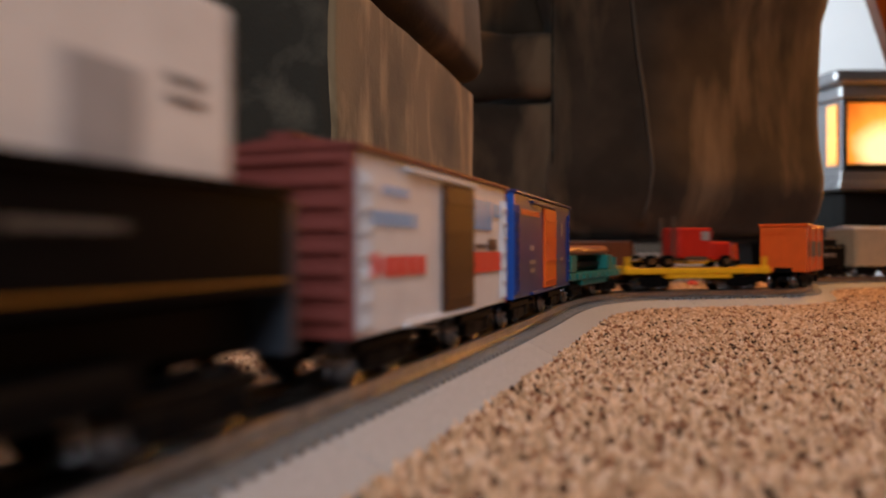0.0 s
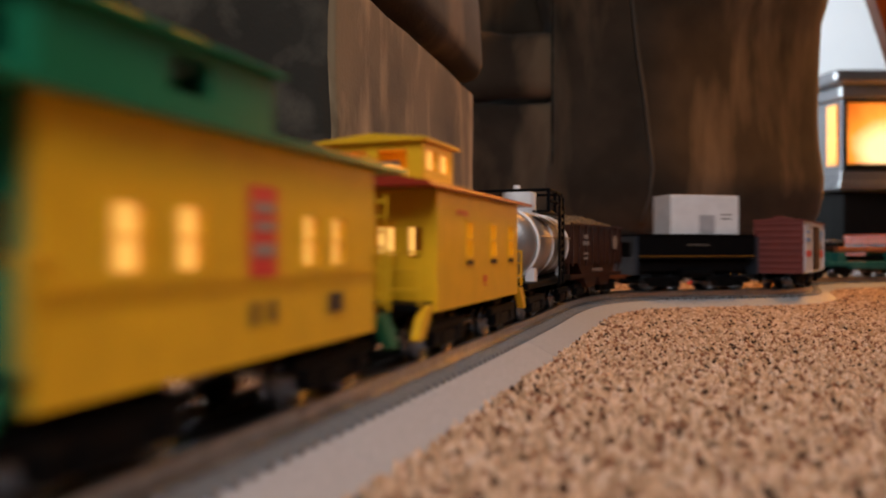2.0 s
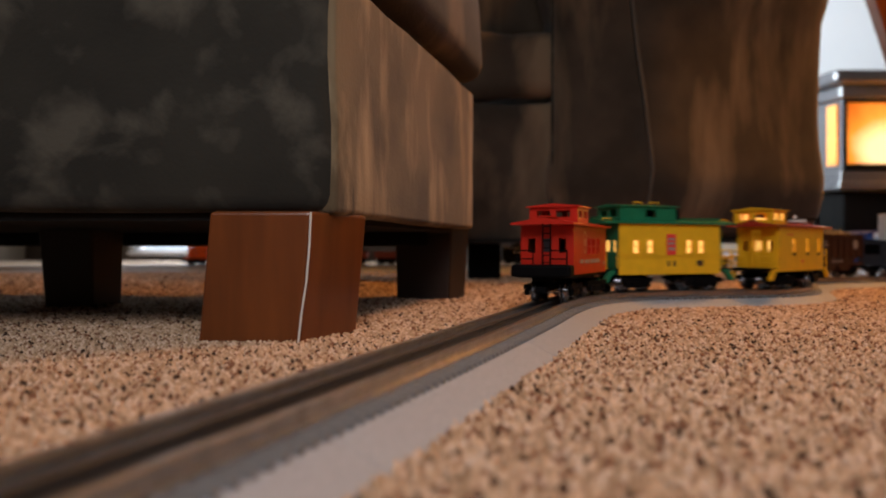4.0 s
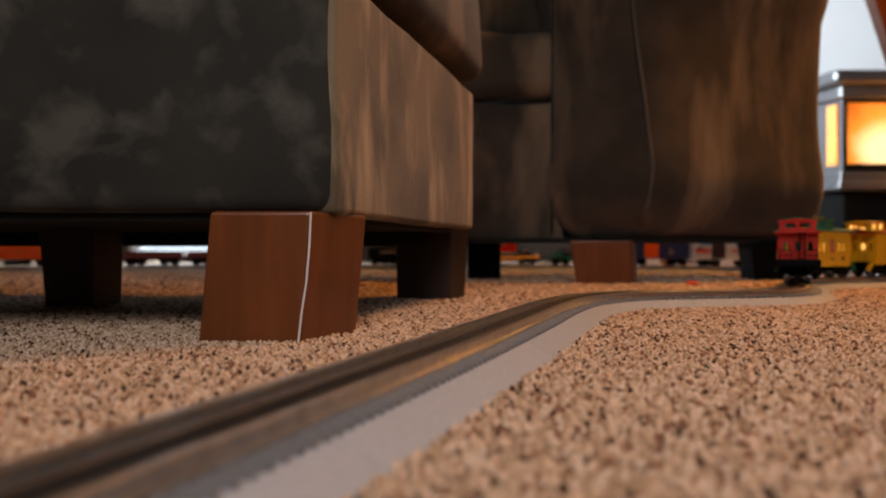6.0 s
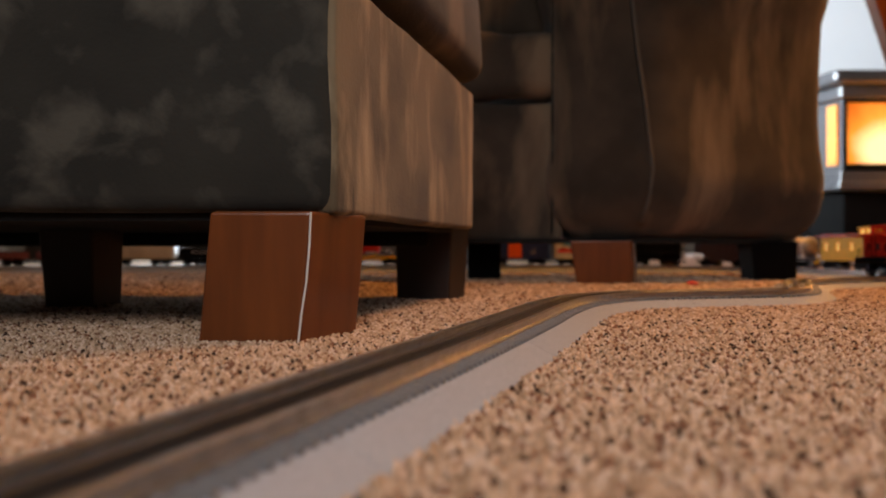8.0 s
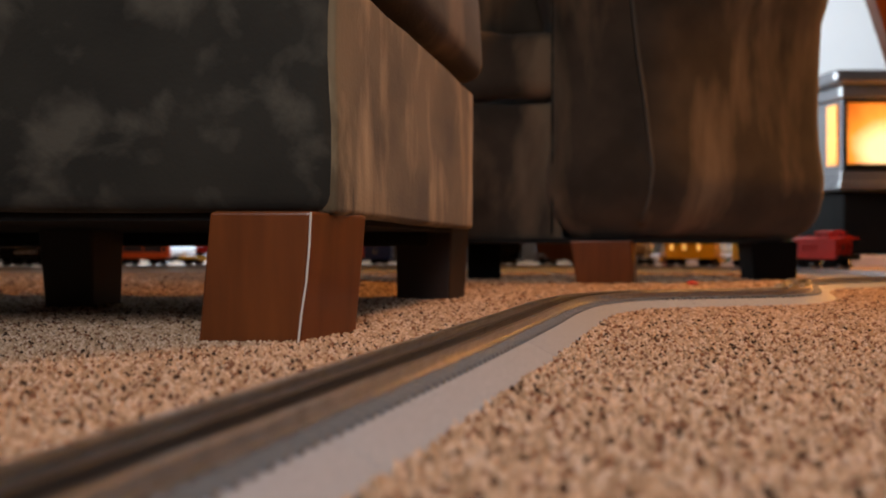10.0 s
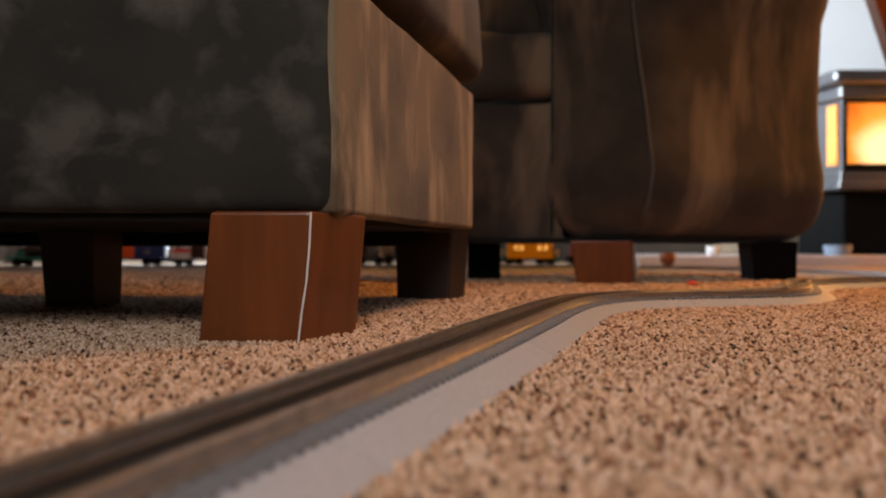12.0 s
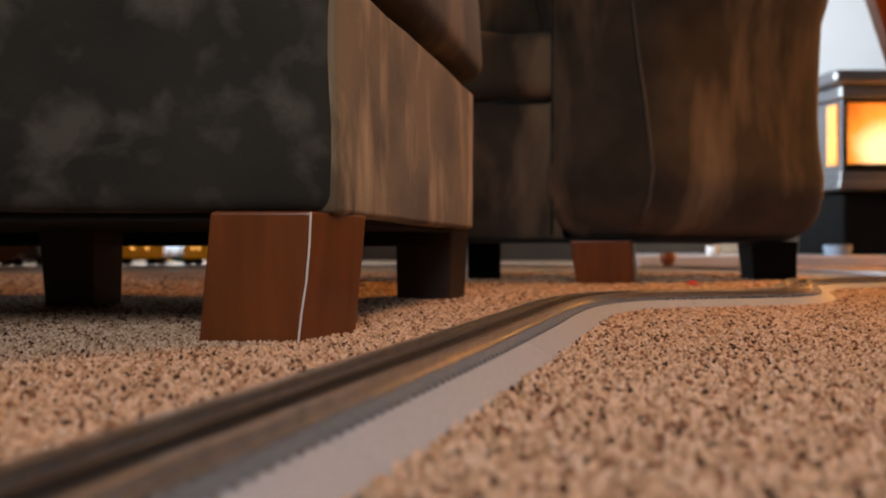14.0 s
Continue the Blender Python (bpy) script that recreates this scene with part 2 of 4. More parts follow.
def room():
    fl = part("floor", bx(B(), -2.8, 3.3, -0.8, 4.8, -0.06, -0.006), M_CARPET)
    tagged(fl, "beige and brown speckled carpet floor", "carpet", kind="structure")
    tagged(part("ceiling", bx(B(), -3.0, 3.5, -1.0, 5.0, 2.4, 2.5), M_CEIL), "off-white painted ceiling", "ceiling", kind="structure")
    bm = B()
    bx(bm, -3.0, -2.10, 4.8, 5.0, -0.06, 2.4)
    bx(bm, -1.10, 3.5, 4.8, 5.0, -0.06, 2.4)
    bx(bm, -2.10, -1.10, 4.8, 5.0, -0.06, 0.03)
    bx(bm, -2.10, -1.10, 4.8, 5.0, 2.05, 2.4)
    tagged(part("wall_north", bm, M_NORTH), "dark panelled wall behind the stove", "wall", kind="structure")
    sky_out = part("backdrop", bx(B(), -3.6, 0.2, 5.60, 5.62, -0.4, 2.6), mat("pale_daylight_sky", (0.6, 0.7, 0.8), amount=0.1, emit=((0.70, 0.85, 1.0), 1.1)))
    tagged(sky_out, "pale bright daylight outside the glazed door", "sky", kind="structure")
    wall("wall_east", 3.3, 3.5, -0.8, 4.8, -0.06, 2.4, M_WALL, "plain beige painted wall")
    bm = B()
    bx(bm, -3.0, -0.40, -1.0, -0.8, -0.06, 2.4)
    bx(bm, 0.80, 3.5, -1.0, -0.8, -0.06, 2.4)
    bx(bm, -0.40, 0.80, -1.0, -0.8, -0.06, 0.50)
    bx(bm, -0.40, 0.80, -1.0, -0.8, 1.60, 2.4)
    tagged(part("wall_south", bm, M_WALL), "beige painted wall with a window", "wall", kind="structure")
    # the west wall, in pieces round its window
    for name, xa, xb, ya, yb, za, zb in (("wall_west", -3.0, -2.8, 2.4, 4.0, 0.7, 2.0),):
        bm = B()
        bx(bm, xa, xb, -0.8, ya, -0.06, 2.4)
        bx(bm, xa, xb, yb, 4.8, -0.06, 2.4)
        bx(bm, xa, xb, ya, yb, -0.06, za)
        bx(bm, xa, xb, ya, yb, zb, 2.4)
        tagged(part(name, bm, M_WALL), "beige painted wall with a window", "wall", kind="structure")


def window(name, m, w, h):
    """A frame and sill, w by h, in a wall; its own x runs along the wall and y out of the room."""
    t = tagged(new(name), "white framed window letting in daylight", "window", kind="structure")
    t.matrix_basis = m
    bm = B()
    for a, b, c, d in ((0, w, 0, 0.05), (0, w, h - 0.05, h), (0, 0.05, 0.05, h - 0.05), (w - 0.05, w, 0.05, h - 0.05)):
        bx(bm, a + 0.002, b - 0.002, 0.07, 0.13, c + 0.002, d - 0.002)
    part("window_frame", bm, M_WHITE, t)
    part("window_sill", bx(B(), 0.003, w - 0.003, -0.04, 0.069, 0.003, 0.025), M_WHITE, t)


# ---- carpet pile ----
def pile():
    rng = np.random.default_rng(4)
    line = LINE[::6]
    spots = []
    for d0, d1, step in ((0.13, 0.60, 0.0026), (0.60, 0.95, 0.0034), (0.95, 1.40, 0.0050), (1.40, 2.2, 0.009)):
        ys = np.arange(d0, d1, step)
        for y in ys:
            half = 0.635 * y + 0.05
            xs = np.arange(-half, half, step)
            px = xs + rng.uniform(-0.5, 0.5, len(xs)) * step
            py = y + rng.uniform(-0.5, 0.5, len(xs)) * step
            spots.append(np.stack([px, py, np.full(len(xs), step)], 1))
    p = np.concatenate(spots)
    near = np.full(len(p), 9.0)
    for q in line:
        near = np.minimum(near, (p[:, 0] - q[0]) ** 2 + (p[:, 1] - q[1]) ** 2)
    p = p[near > 0.0538 ** 2]
    n = len(p)
    ring = np.array([(math.cos(a), math.sin(a)) for a in np.arange(4) * math.pi / 2])
    r = p[:, 2] * rng.uniform(0.50, 0.80, n)
    h = rng.uniform(-0.0002, 0.0028, n) + 0.2 * p[:, 2]
    lean = rng.normal(0, 0.0014, (n, 2))
    turn = rng.uniform(0, 6.28, n)
    c, s_ = np.cos(turn), np.sin(turn)
    verts = np.zeros((n, 9, 3))
    for k in range(4):
        ox = (ring[k, 0] * c - ring[k, 1] * s_) * r
        oy = (ring[k, 0] * s_ + ring[k, 1] * c) * r
        verts[:, k] = np.stack([p[:, 0] + ox * 0.7, p[:, 1] + oy * 0.7, np.full(n, -0.009)], 1)
        verts[:, 4 + k] = np.stack([p[:, 0] + ox + lean[:, 0] * 0.7, p[:, 1] + oy + lean[:, 1] * 0.7, h - 0.0016], 1)
    verts[:, 8] = np.stack([p[:, 0] + lean[:, 0], p[:, 1] + lean[:, 1], h], 1)
    quads = [(k, (k + 1) % 4, 4 + (k + 1) % 4, 4 + k) for k in range(4)]
    tris = [(4 + k, 4 + (k + 1) % 4, 8) for k in range(4)]
    base = (np.arange(n) * 9)[:, None]
    faces = [tuple(f) for f in np.concatenate([base + np.array(q) for q in quads]).tolist()]
    faces += [tuple(f) for f in np.concatenate([base + np.array(q) for q in tris]).tolist()]
    me = bpy.data.meshes.new("carpet_pile")
    me.from_pydata(verts.reshape(-1, 3).tolist(), [], faces)
    me.materials.append(M_PILE)
    me.polygons.foreach_set("use_smooth", [True] * len(me.polygons))
    ob = new("carpet_pile", me)
    tagged(ob, "speckled beige carpet tufts with dark brown flecks", "carpet", kind="stuff")


# ---- the track ----
RAIL_TOP = 0.0200


def sweep(outline, s0, s1, step=0.012):
    """A closed profile of (offset to the right, z) drawn along the line."""
    n = max(2, int(round((s1 - s0) / step)) + 1)
    bm = B()
    rings = []
    for s in np.linspace(s0, s1, n):
        x, y = on_line(s)
        h = heading(s, 0.008)
        rx, ry = math.sin(h), -math.cos(h)
        rings.append([bm.verts.new((x + rx * o, y + ry * o, z)) for o, z in outline])
    k = len(outline)
    for a, b in zip(rings, rings[1:]):
        for i in range(k):
            bm.faces.new((a[i], a[(i + 1) % k], b[(i + 1) % k], b[i]))
    bm.faces.new(rings[0][::-1])
    bm.faces.new(rings[-1])
    bmesh.ops.recalc_face_normals(bm, faces=bm.faces[:])
    return bm


def rail_profile(c, w=0.0022):
    return [(c - 0.004, 0.0125), (c + 0.004, 0.0125), (c + 0.004, 0.0133), (c + 0.0012, 0.0142), (c + 0.0012, 0.0172), (c + w, 0.0182),
            (c + w, 0.0194), (c + w * 0.5, RAIL_TOP), (c - w * 0.5, RAIL_TOP), (c - w, 0.0194), (c - w, 0.0182), (c - 0.0012, 0.0172), (c - 0.0012, 0.0142), (c - 0.004, 0.0133)]


def track():
    count = 34
    length = LINE_LEN / count
    bed = [(-0.0545, -0.006), (0.0545, -0.006), (0.0545, -0.002), (0.0525, 0.0005), (0.0345, 0.0094), (0.0315, 0.0100), (-0.0315, 0.0100), (-0.0345, 0.0094), (-0.0525, 0.0005), (-0.0545, -0.002)]
    tie_mesh = None
    for i in range(count):
        s0, s1 = i * length + 0.0004, (i + 1) * length - 0.0004
        t = thing("track_section", "grey plastic roadbed track section with three metal rails", "toy track", "track sections", "")
        part("roadbed", sweep(bed, s0, s1), M_BALLAST, t)
        for c, m in ((-0.0170, M_RAIL), (0.0, M_RAIL_MID), (0.0170, M_RAIL)):
            part("rail", sweep(rail_profile(c), s0, s1), m, t)
        n = int(length / 0.0084)
        for j in range(n):
            s = s0 + (j + 0.5) * length / n
            x, y = on_line(s)
            if tie_mesh is None:
                tie_mesh = part("tie", bx(B(), -0.0021, 0.0021, -0.0328, 0.0328, 0.0070, 0.0126, 0.0005), M_TIE, t)
                o = tie_mesh
            else:
                o = new("tie", tie_mesh.data)
                o.parent = t
            o.matrix_basis = pose(x, y, 0, 0, 0, math.degrees(heading(s)))


# ---- sofas ----
def soft(bm, amount, size=0.09):
    """Uneven, stuffed surface."""
    bm.normal_update()
    for v in bm.verts:
        v.co += v.normal * amount * noise.noise(v.co / size)
    return bm


def cushion(outline, z0, z1, bevel, amount=0.008, cuts=5):
    b2 = prism(B(), outline, z0, z1, bevel, 4)
    bmesh.ops.triangulate(b2, faces=[f for f in b2.faces if len(f.verts) > 4])
    long = [e for e in b2.edges if e.calc_length() > 0.12]
    bmesh.ops.subdivide_edges(b2, edges=long, cuts=cuts, use_grid_fill=True)
    return soft(b2, amount)


def lofted(outline, levels, corner, amount=0.006):
    """A stuffed form: the rounded plan outline, drawn in by the given inset at each height."""
    pts = [Vector((x, y, 0)) for x, y in outline]
    n = len(pts)
    mid = sum(pts, Vector()) / n
    ring = []
    for i in range(n):
        a, b, c = pts[i - 1], pts[i], pts[(i + 1) % n]
        p, q = b + (a - b).normalized() * corner, b + (c - b).normalized() * corner
        for u in (0, 0.2, 0.4, 0.6, 0.8, 1.0):
            ring.append(p * (1 - u) ** 2 + b * 2 * u * (1 - u) + q * u * u)
        for u in (0.2, 0.4, 0.6, 0.8):
            ring.append(q.lerp(c + (b - c).normalized() * corner, u))
    bm = B()
    k = len(ring)
    rows = []
    for z, inset in levels:
        row = []
        for j in range(k):
            t = (ring[(j + 1) % k] - ring[j - 1]).normalized()
            nrm = Vector((-t.y, t.x, 0))
            if nrm.dot(mid - ring[j]) < 0:
                nrm = -nrm
            p = ring[j] + nrm * inset
            row.append(bm.verts.new((p.x, p.y, z)))
        rows.append(row)
    for a, b in zip(rows, rows[1:]):
        for j in range(k):
            bm.faces.new((a[j], a[(j + 1) % k], b[(j + 1) % k], b[j]))
    bm.faces.new(rows[0][::-1]), bm.faces.new(rows[-1])
    bmesh.ops.recalc_face_normals(bm, faces=bm.faces[:])
    return soft(bm, amount)


def leg(parent, quad, z1, shift, label="", material=None, taper=1.0):
    """A sofa leg over a plan outline; taper widens its top."""
    bm = prism(B(), quad, -0.007, z1, 0.003, 3, shift)
    mx, my = sum(p[0] for p in quad) / 4, sum(p[1] for p in quad) / 4
    for v in bm.verts:
        u = (v.co.z + 0.007) / (z1 + 0.007)
        k = 1 + (taper - 1) * u
        cx, cy = mx + shift[0] * u, my + shift[1] * u
        v.co.x, v.co.y = cx + (v.co.x - cx) * k, cy + (v.co.y - cy) * k
    return part("leg", bm, material or M_LEG, parent, label)


def near_sofa():
    s = thing("sofa", "mottled grey-brown suede sofa on tapered wooden legs", "sofa")
    out = [(-0.094, 0.5851), (0.0435, 1.0806), (-1.15, 1.2199), (-1.15, 0.5949)]
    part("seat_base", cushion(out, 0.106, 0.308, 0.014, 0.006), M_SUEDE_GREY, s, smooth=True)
    inner = [(-0.11, 0.6024), (0.02, 1.0693), (-1.12, 1.2048), (-1.12, 0.6175)]
    part("dust_cover", prism(B(), inner, 0.099, 0.110), M_DUST_CLOTH, s, "black dust cloth under the seat")
    rail = prism(B(), [(-1.12, 1.105), (-0.10, 1.010), (-0.02, 1.010), (-0.02, 1.066), (-1.12, 1.198)], 0.079, 0.0985, 0.003, 1)
    part("back_rail", rail, M_DUST_CLOTH, s, "black cloth-covered rail under the back edge")
    # side panel in a lighter, tan tone than the front, set just proud of the base
    u = Vector((0.1375, 0.4955, 0)).normalized()
    n = Vector((u.y, -u.x, 0))
    a, b = Vector((-0.094, 0.5851, 0)) + u * 0.006 - n * 0.02, Vector((0.0435, 1.0806, 0)) - u * 0.004 - n * 0.02
    panel = [(a.x, a.y), ((a + n * 0.024).x, (a + n * 0.024).y), ((b + n * 0.024).x, (b + n * 0.024).y), (b.x, b.y)]
    part("side_panel", cushion(panel, 0.104, 0.309, 0.006, 0.003, 7), M_SUEDE_TAN, s, "brushed suede side panel in a lighter tan tone", True)
    top = [(-0.075, 0.5723), (0.066, 1.1069), (-1.15, 1.2349), (-1.15, 0.5798)]
    part("seat_cushion", cushion(top, 0.326, 0.47, 0.03, 0.008), M_SUEDE_DARK, s, smooth=True)
    back = [(-0.90, 0.5873), (-0.85, 1.2199), (-1.15, 1.2199), (-1.15, 0.5873)]
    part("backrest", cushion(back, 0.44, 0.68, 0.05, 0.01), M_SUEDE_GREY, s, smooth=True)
    leg(s, [(-0.1972, 0.5730), (-0.1155, 0.5730), (-0.0785, 0.6461), (-0.164, 0.6461)], 0.1055, (0.0100, 0.0))
    # Thin pale cord paints in the highlight that runs down the leg's edge.
    glint = tube([(-0.1163, 0.5726, -0.004), (-0.1128, 0.5724, 0.026), (-0.1092, 0.5724, 0.049), (-0.1070, 0.5724, 0.076), (-0.1056, 0.5726, 0.1045)], 0.0010)
    part("edge_highlight", glint, mat("leg_edge_highlight", (0.72, 0.68, 0.62), rough=0.25, spec=0.8), s, "pale painted highlight along the leg edge")
    leg(s, [(-0.068, 1.0542), (0.008, 1.0429), (0.033, 1.0994), (-0.043, 1.1107)], 0.105, (0.002, 0.0), "leg coloured dark for the shade under the seat", M_LEG_SHADED, 1.1)
    leg(s, [(-0.502, 0.9036), (-0.442, 0.9036), (-0.436, 0.9714), (-0.496, 0.9714)], 0.105, (-0.003, 0.0), "leg coloured dark for the shade under the seat", M_LEG_SHADED, 1.14)
    leg(s, [(-1.10, 0.6175), (-1.01, 0.6175), (-1.01, 0.6852), (-1.10, 0.6852)], 0.105, (0.0, 0.0), "leg coloured dark for the shade under the seat", M_LEG_SHADED)


def far_sofa():
    s = thing("sofa", "dark brown suede sofa with a rounded arm", "sofa")
    arm = [(0.240, 1.5399), (0.443, 1.4872), (0.902, 1.6830), (0.840, 1.8072), (0.250, 1.8072)]
    part("arm", lofted(arm, [(0.094, 0.075), (0.100, 0.050), (0.115, 0.028), (0.130, 0.012), (0.158, -0.004), (0.196, -0.015), (0.241, -0.018), (0.312, -0.007), (0.382, -0.003), (0.528, -0.002), (0.600, -0.010), (0.661, -0.028), (0.74, -0.03), (0.80, 0.02), (0.82, 0.08)], 0.055), M_SUEDE_DARK, s, smooth=True)
    part("welt", cyl(B(), (0.238, 1.556, 0.46), (0, 0, 1), 0.003, 0.70, 10), M_SUEDE_GREY, s, "piped seam")
    seam = [(0.415, 1.498, 0.130), (0.428, 1.488, 0.175), (0.434, 1.480, 0.24), (0.428, 1.486, 0.31), (0.418, 1.490, 0.40), (0.404, 1.4915, 0.50), (0.392, 1.4900, 0.60), (0.385, 1.4800, 0.70)]
    part("welt", tube(seam, 0.0045), mat("grey_piping", (0.075, 0.064, 0.052), rough=0.8), s, "grey piped seam", True)
    base = [(-0.30, 1.5964), (0.262, 1.5738), (0.262, 1.8072), (-0.30, 1.8072)]
    part("seat_base", cushion(base, 0.094, 0.396, 0.012, 0.006), M_SUEDE_DARK, s, smooth=True)
    part("seat_cushion", cushion([(-0.30, 1.5813), (0.262, 1.5625), (0.262, 1.8072), (-0.30, 1.8072)], 0.410, 0.56, 0.035, 0.012), M_SUEDE_DARK, s, smooth=True)
    part("backrest", cushion([(-0.30, 1.6867), (0.262, 1.6717), (0.262, 1.8072), (-0.30, 1.8072)], 0.565, 0.85, 0.04, 0.012), M_SUEDE_DARK, s, smooth=True)
    part("dust_cover", prism(B(), [(-0.28, 1.6114), (0.44, 1.5211), (0.80, 1.6867), (0.80, 1.7997), (-0.28, 1.7997)], 0.088, 0.098), M_DUST_CLOTH, s, "black dust cloth under the seat")
    leg(s, [(0.283, 1.5135), (0.402, 1.5060), (0.426, 1.5662), (0.307, 1.5738)], 0.092, (-0.010, 0.0), "", None, 1.08)
    # These two legs take flat black in place of the shade under the sofa.
    leg(s, [(0.722, 1.6566), (0.818, 1.6566), (0.818, 1.7319), (0.722, 1.7319)], 0.092, (-0.004, 0.0), "tapered leg coloured black for the shade underneath", M_BLACK, 1.12)
    leg(s, [(0.06, 1.7319), (0.14, 1.7319), (0.14, 1.7921), (0.06, 1.7921)], 0.092, (0.0, 0.0), "tapered leg coloured black for the shade underneath", M_BLACK)


# ---- stove corner ----
def stove():
    s = thing("stove", "black cast iron stove with a glowing fire behind glass", "stove")
    cx, cy = 2.40, 3.765

    def oct(w, d, c=0.04, e=0.18):
        return [(cx - w, cy + d), (cx - w, cy - d + e), (cx - w + c, cy - d), (cx + w - c, cy - d), (cx + w, cy - d + e), (cx + w, cy + d)]

    part("pedestal", prism(B(), oct(0.435, 0.20, 0.03, 0.05), 0.045, 0.36, 0.01), M_IRON, s)
    part("ledge", prism(B(), oct(0.54, 0.33), 0.36, 0.40, 0.008), M_STOVE, s)
    part("lower_band", prism(B(), oct(0.52, 0.31), 0.40, 0.45, 0.006), M_STOVE, s)
    part("firebox", prism(B(), oct(0.50, 0.29), 0.45, 0.80, 0.004), M_STOVE, s)
    part("upper_band", prism(B(), oct(0.53, 0.33), 0.80, 0.86, 0.01), M_STOVE, s)
    part("top_plate", prism(B(), oct(0.59, 0.40), 0.86, 0.92, 0.015), M_STOVE, s)
    front = part("front_fire", prism(B(), [(-0.450, -0.306), (0.43, -0.306), (0.43, -0.294), (-0.450, -0.294)], -0.15, 0.145), M_FIRE, s, "orange firelight behind the front glass")
    front.location = (cx, cy, 0.635)
    side = part("side_fire", prism(B(), [(-0.4925, -0.205), (-0.4780, -0.268), (-0.4680, -0.265), (-0.4825, -0.203)], -0.15, 0.145), M_FIRE, s, "orange firelight behind the side glass")
    side.location = (cx, cy, 0.635)
    bm = B()
    for x0, x1, z0, z1 in ((-0.466, -0.450, 0.455, 0.795), (0.43, 0.46, 0.455, 0.795), (-0.450, 0.43, 0.455, 0.485), (-0.450, 0.43, 0.78, 0.795)):
        bx(bm, cx + x0, cx + x1, cy - 0.318, cy - 0.292, z0, z1, 0.004)
    part("door_frame", bm, M_IRON, s)
    part("handle", cyl(B(), (cx + 0.38, cy - 0.34, 0.52), (0, 0, 1), 0.012, 0.12), M_STEEL, s)
    part("flue_pipe", cyl(B(), (cx + 0.5, cy + 0.1, 1.65), (0, 0, 1), 0.09, 1.46, 28), M_IRON, s)
    h = part("hearth", prism(B(), [(0.9, 3.33), (3.28, 3.33), (3.28, 4.78), (0.9, 4.78)], -0.01, 0.042, 0.006), M_HEARTH)
    tagged(h, "pale tiled hearth slab under the stove", "hearth")
    w = part("chimney_wall", bx(B(), 1.84, 3.29, 4.18, 4.79, 0.0, 2.39, 0.02, 2), M_WHITE_WALL)
    tagged(w, "white plastered chimney breast behind the stove", "chimney", kind="structure")
    c = part("stone_column", bx(B(), 1.80, 3.28, 4.12, 4.17, 0.043, 0.40, 0.01), M_STONE)
    tagged(c, "tan stone facing low beside the stove", "stone")
    # Added slab covers the window-lit chimney side to dull its bright patch.
    c = part("added_stone_slab", bx(B(), 1.80, 1.835, 4.18, 4.78, 0.043, 0.40, 0.01), M_STONE)
    tagged(c, "tan stone slab added over the bright chimney side", "stone")
    ash = part("ash_bucket", cyl(B(), (1.885, 3.42, 0.067), (0, 0, 1), 0.056, 0.050, 28, 0.062), plastic("blue_grey_enamel", (0.22, 0.28, 0.36)))
    tagged(ash, "small grey metal ash pan on the hearth", "pan")


def small_things():
    """A clay pot on the carpet, a cup on the hearth and a bead of red plastic by the track."""
    def turned(name, x, y, profile, material, label, category):
        bm, n = B(), 24
        rings = [[bm.verts.new((x + r * math.cos(a), y + r * math.sin(a), z)) for a in np.arange(n) * 2 * math.pi / n] for r, z in profile]
        for a, b in zip(rings, rings[1:]):
            for i in range(n):
                bm.faces.new((a[i], a[(i + 1) % n], b[(i + 1) % n], b[i]))
        bm.faces.new(rings[0][::-1]), bm.faces.new(rings[-1])
        bmesh.ops.recalc_face_normals(bm, faces=bm.faces[:])
        tagged(part(name, bm, material, smooth=True), label, category)

    turned("clay_pot", 0.815, 2.60, [(0.014, -0.006), (0.016, 0.004), (0.012, 0.012), (0.024, 0.024), (0.030, 0.038), (0.029, 0.050), (0.024, 0.056), (0.026, 0.060), (0.023, 0.060), (0.020, 0.050)],
           mat("brown_clay", (0.26, 0.09, 0.035), (0.18, 0.06, 0.025), 0.5, scale=60), "small brown clay pot standing on the carpet", "pot")
    turned("cup", 1.300, 3.45, [(0.018, 0.042), (0.026, 0.046), (0.029, 0.070), (0.030, 0.088), (0.027, 0.088), (0.025, 0.060)], M_WHITE, "white ceramic cup on the hearth slab", "cup")
    turned("red_bead", 0.512, 1.470, [(0.004, -0.004), (0.010, 0.000), (0.012, 0.004), (0.009, 0.008), (0.003, 0.010)], plastic("bright_red_bead", (0.75, 0.06, 0.03)), "small red plastic bead lying on the carpet", "bead")


def unseen_ceiling_light():
    # Fixture is not seen; added as a source of warm light on the carpet.
    t = thing("unseen_ceiling_light", "added unseen round flush ceiling lamp with a glowing diffuser", "lamp")
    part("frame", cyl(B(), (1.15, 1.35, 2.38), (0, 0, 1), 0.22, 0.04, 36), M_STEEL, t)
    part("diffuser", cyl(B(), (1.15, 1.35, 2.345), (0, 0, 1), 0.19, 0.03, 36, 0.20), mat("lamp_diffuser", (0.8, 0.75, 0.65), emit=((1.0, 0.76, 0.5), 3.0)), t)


def side_table():
    t = thing("side_table", "brown wooden side table with splayed legs", "table")
    part("tabletop", cyl(B(), (1.75, 2.35, 1.095), (0, 0, 1), 0.44, 0.03, 48), M_LEG, t)
    for x, y, dx, dy in ((1.257, 2.20, 0.335, -0.03), (1.85, 2.10, 0.10, -0.20), (1.98, 2.52, 0.15, 0.15)):
        q = [(x + dx - 0.025, y + dy - 0.025), (x + dx + 0.025, y + dy - 0.025), (x + dx + 0.025, y + dy + 0.025), (x + dx - 0.025, y + dy + 0.025)]
        part("leg", prism(B(), q, -0.006, 1.08, 0.004, 1, (-dx, -dy)), M_LEG, t)


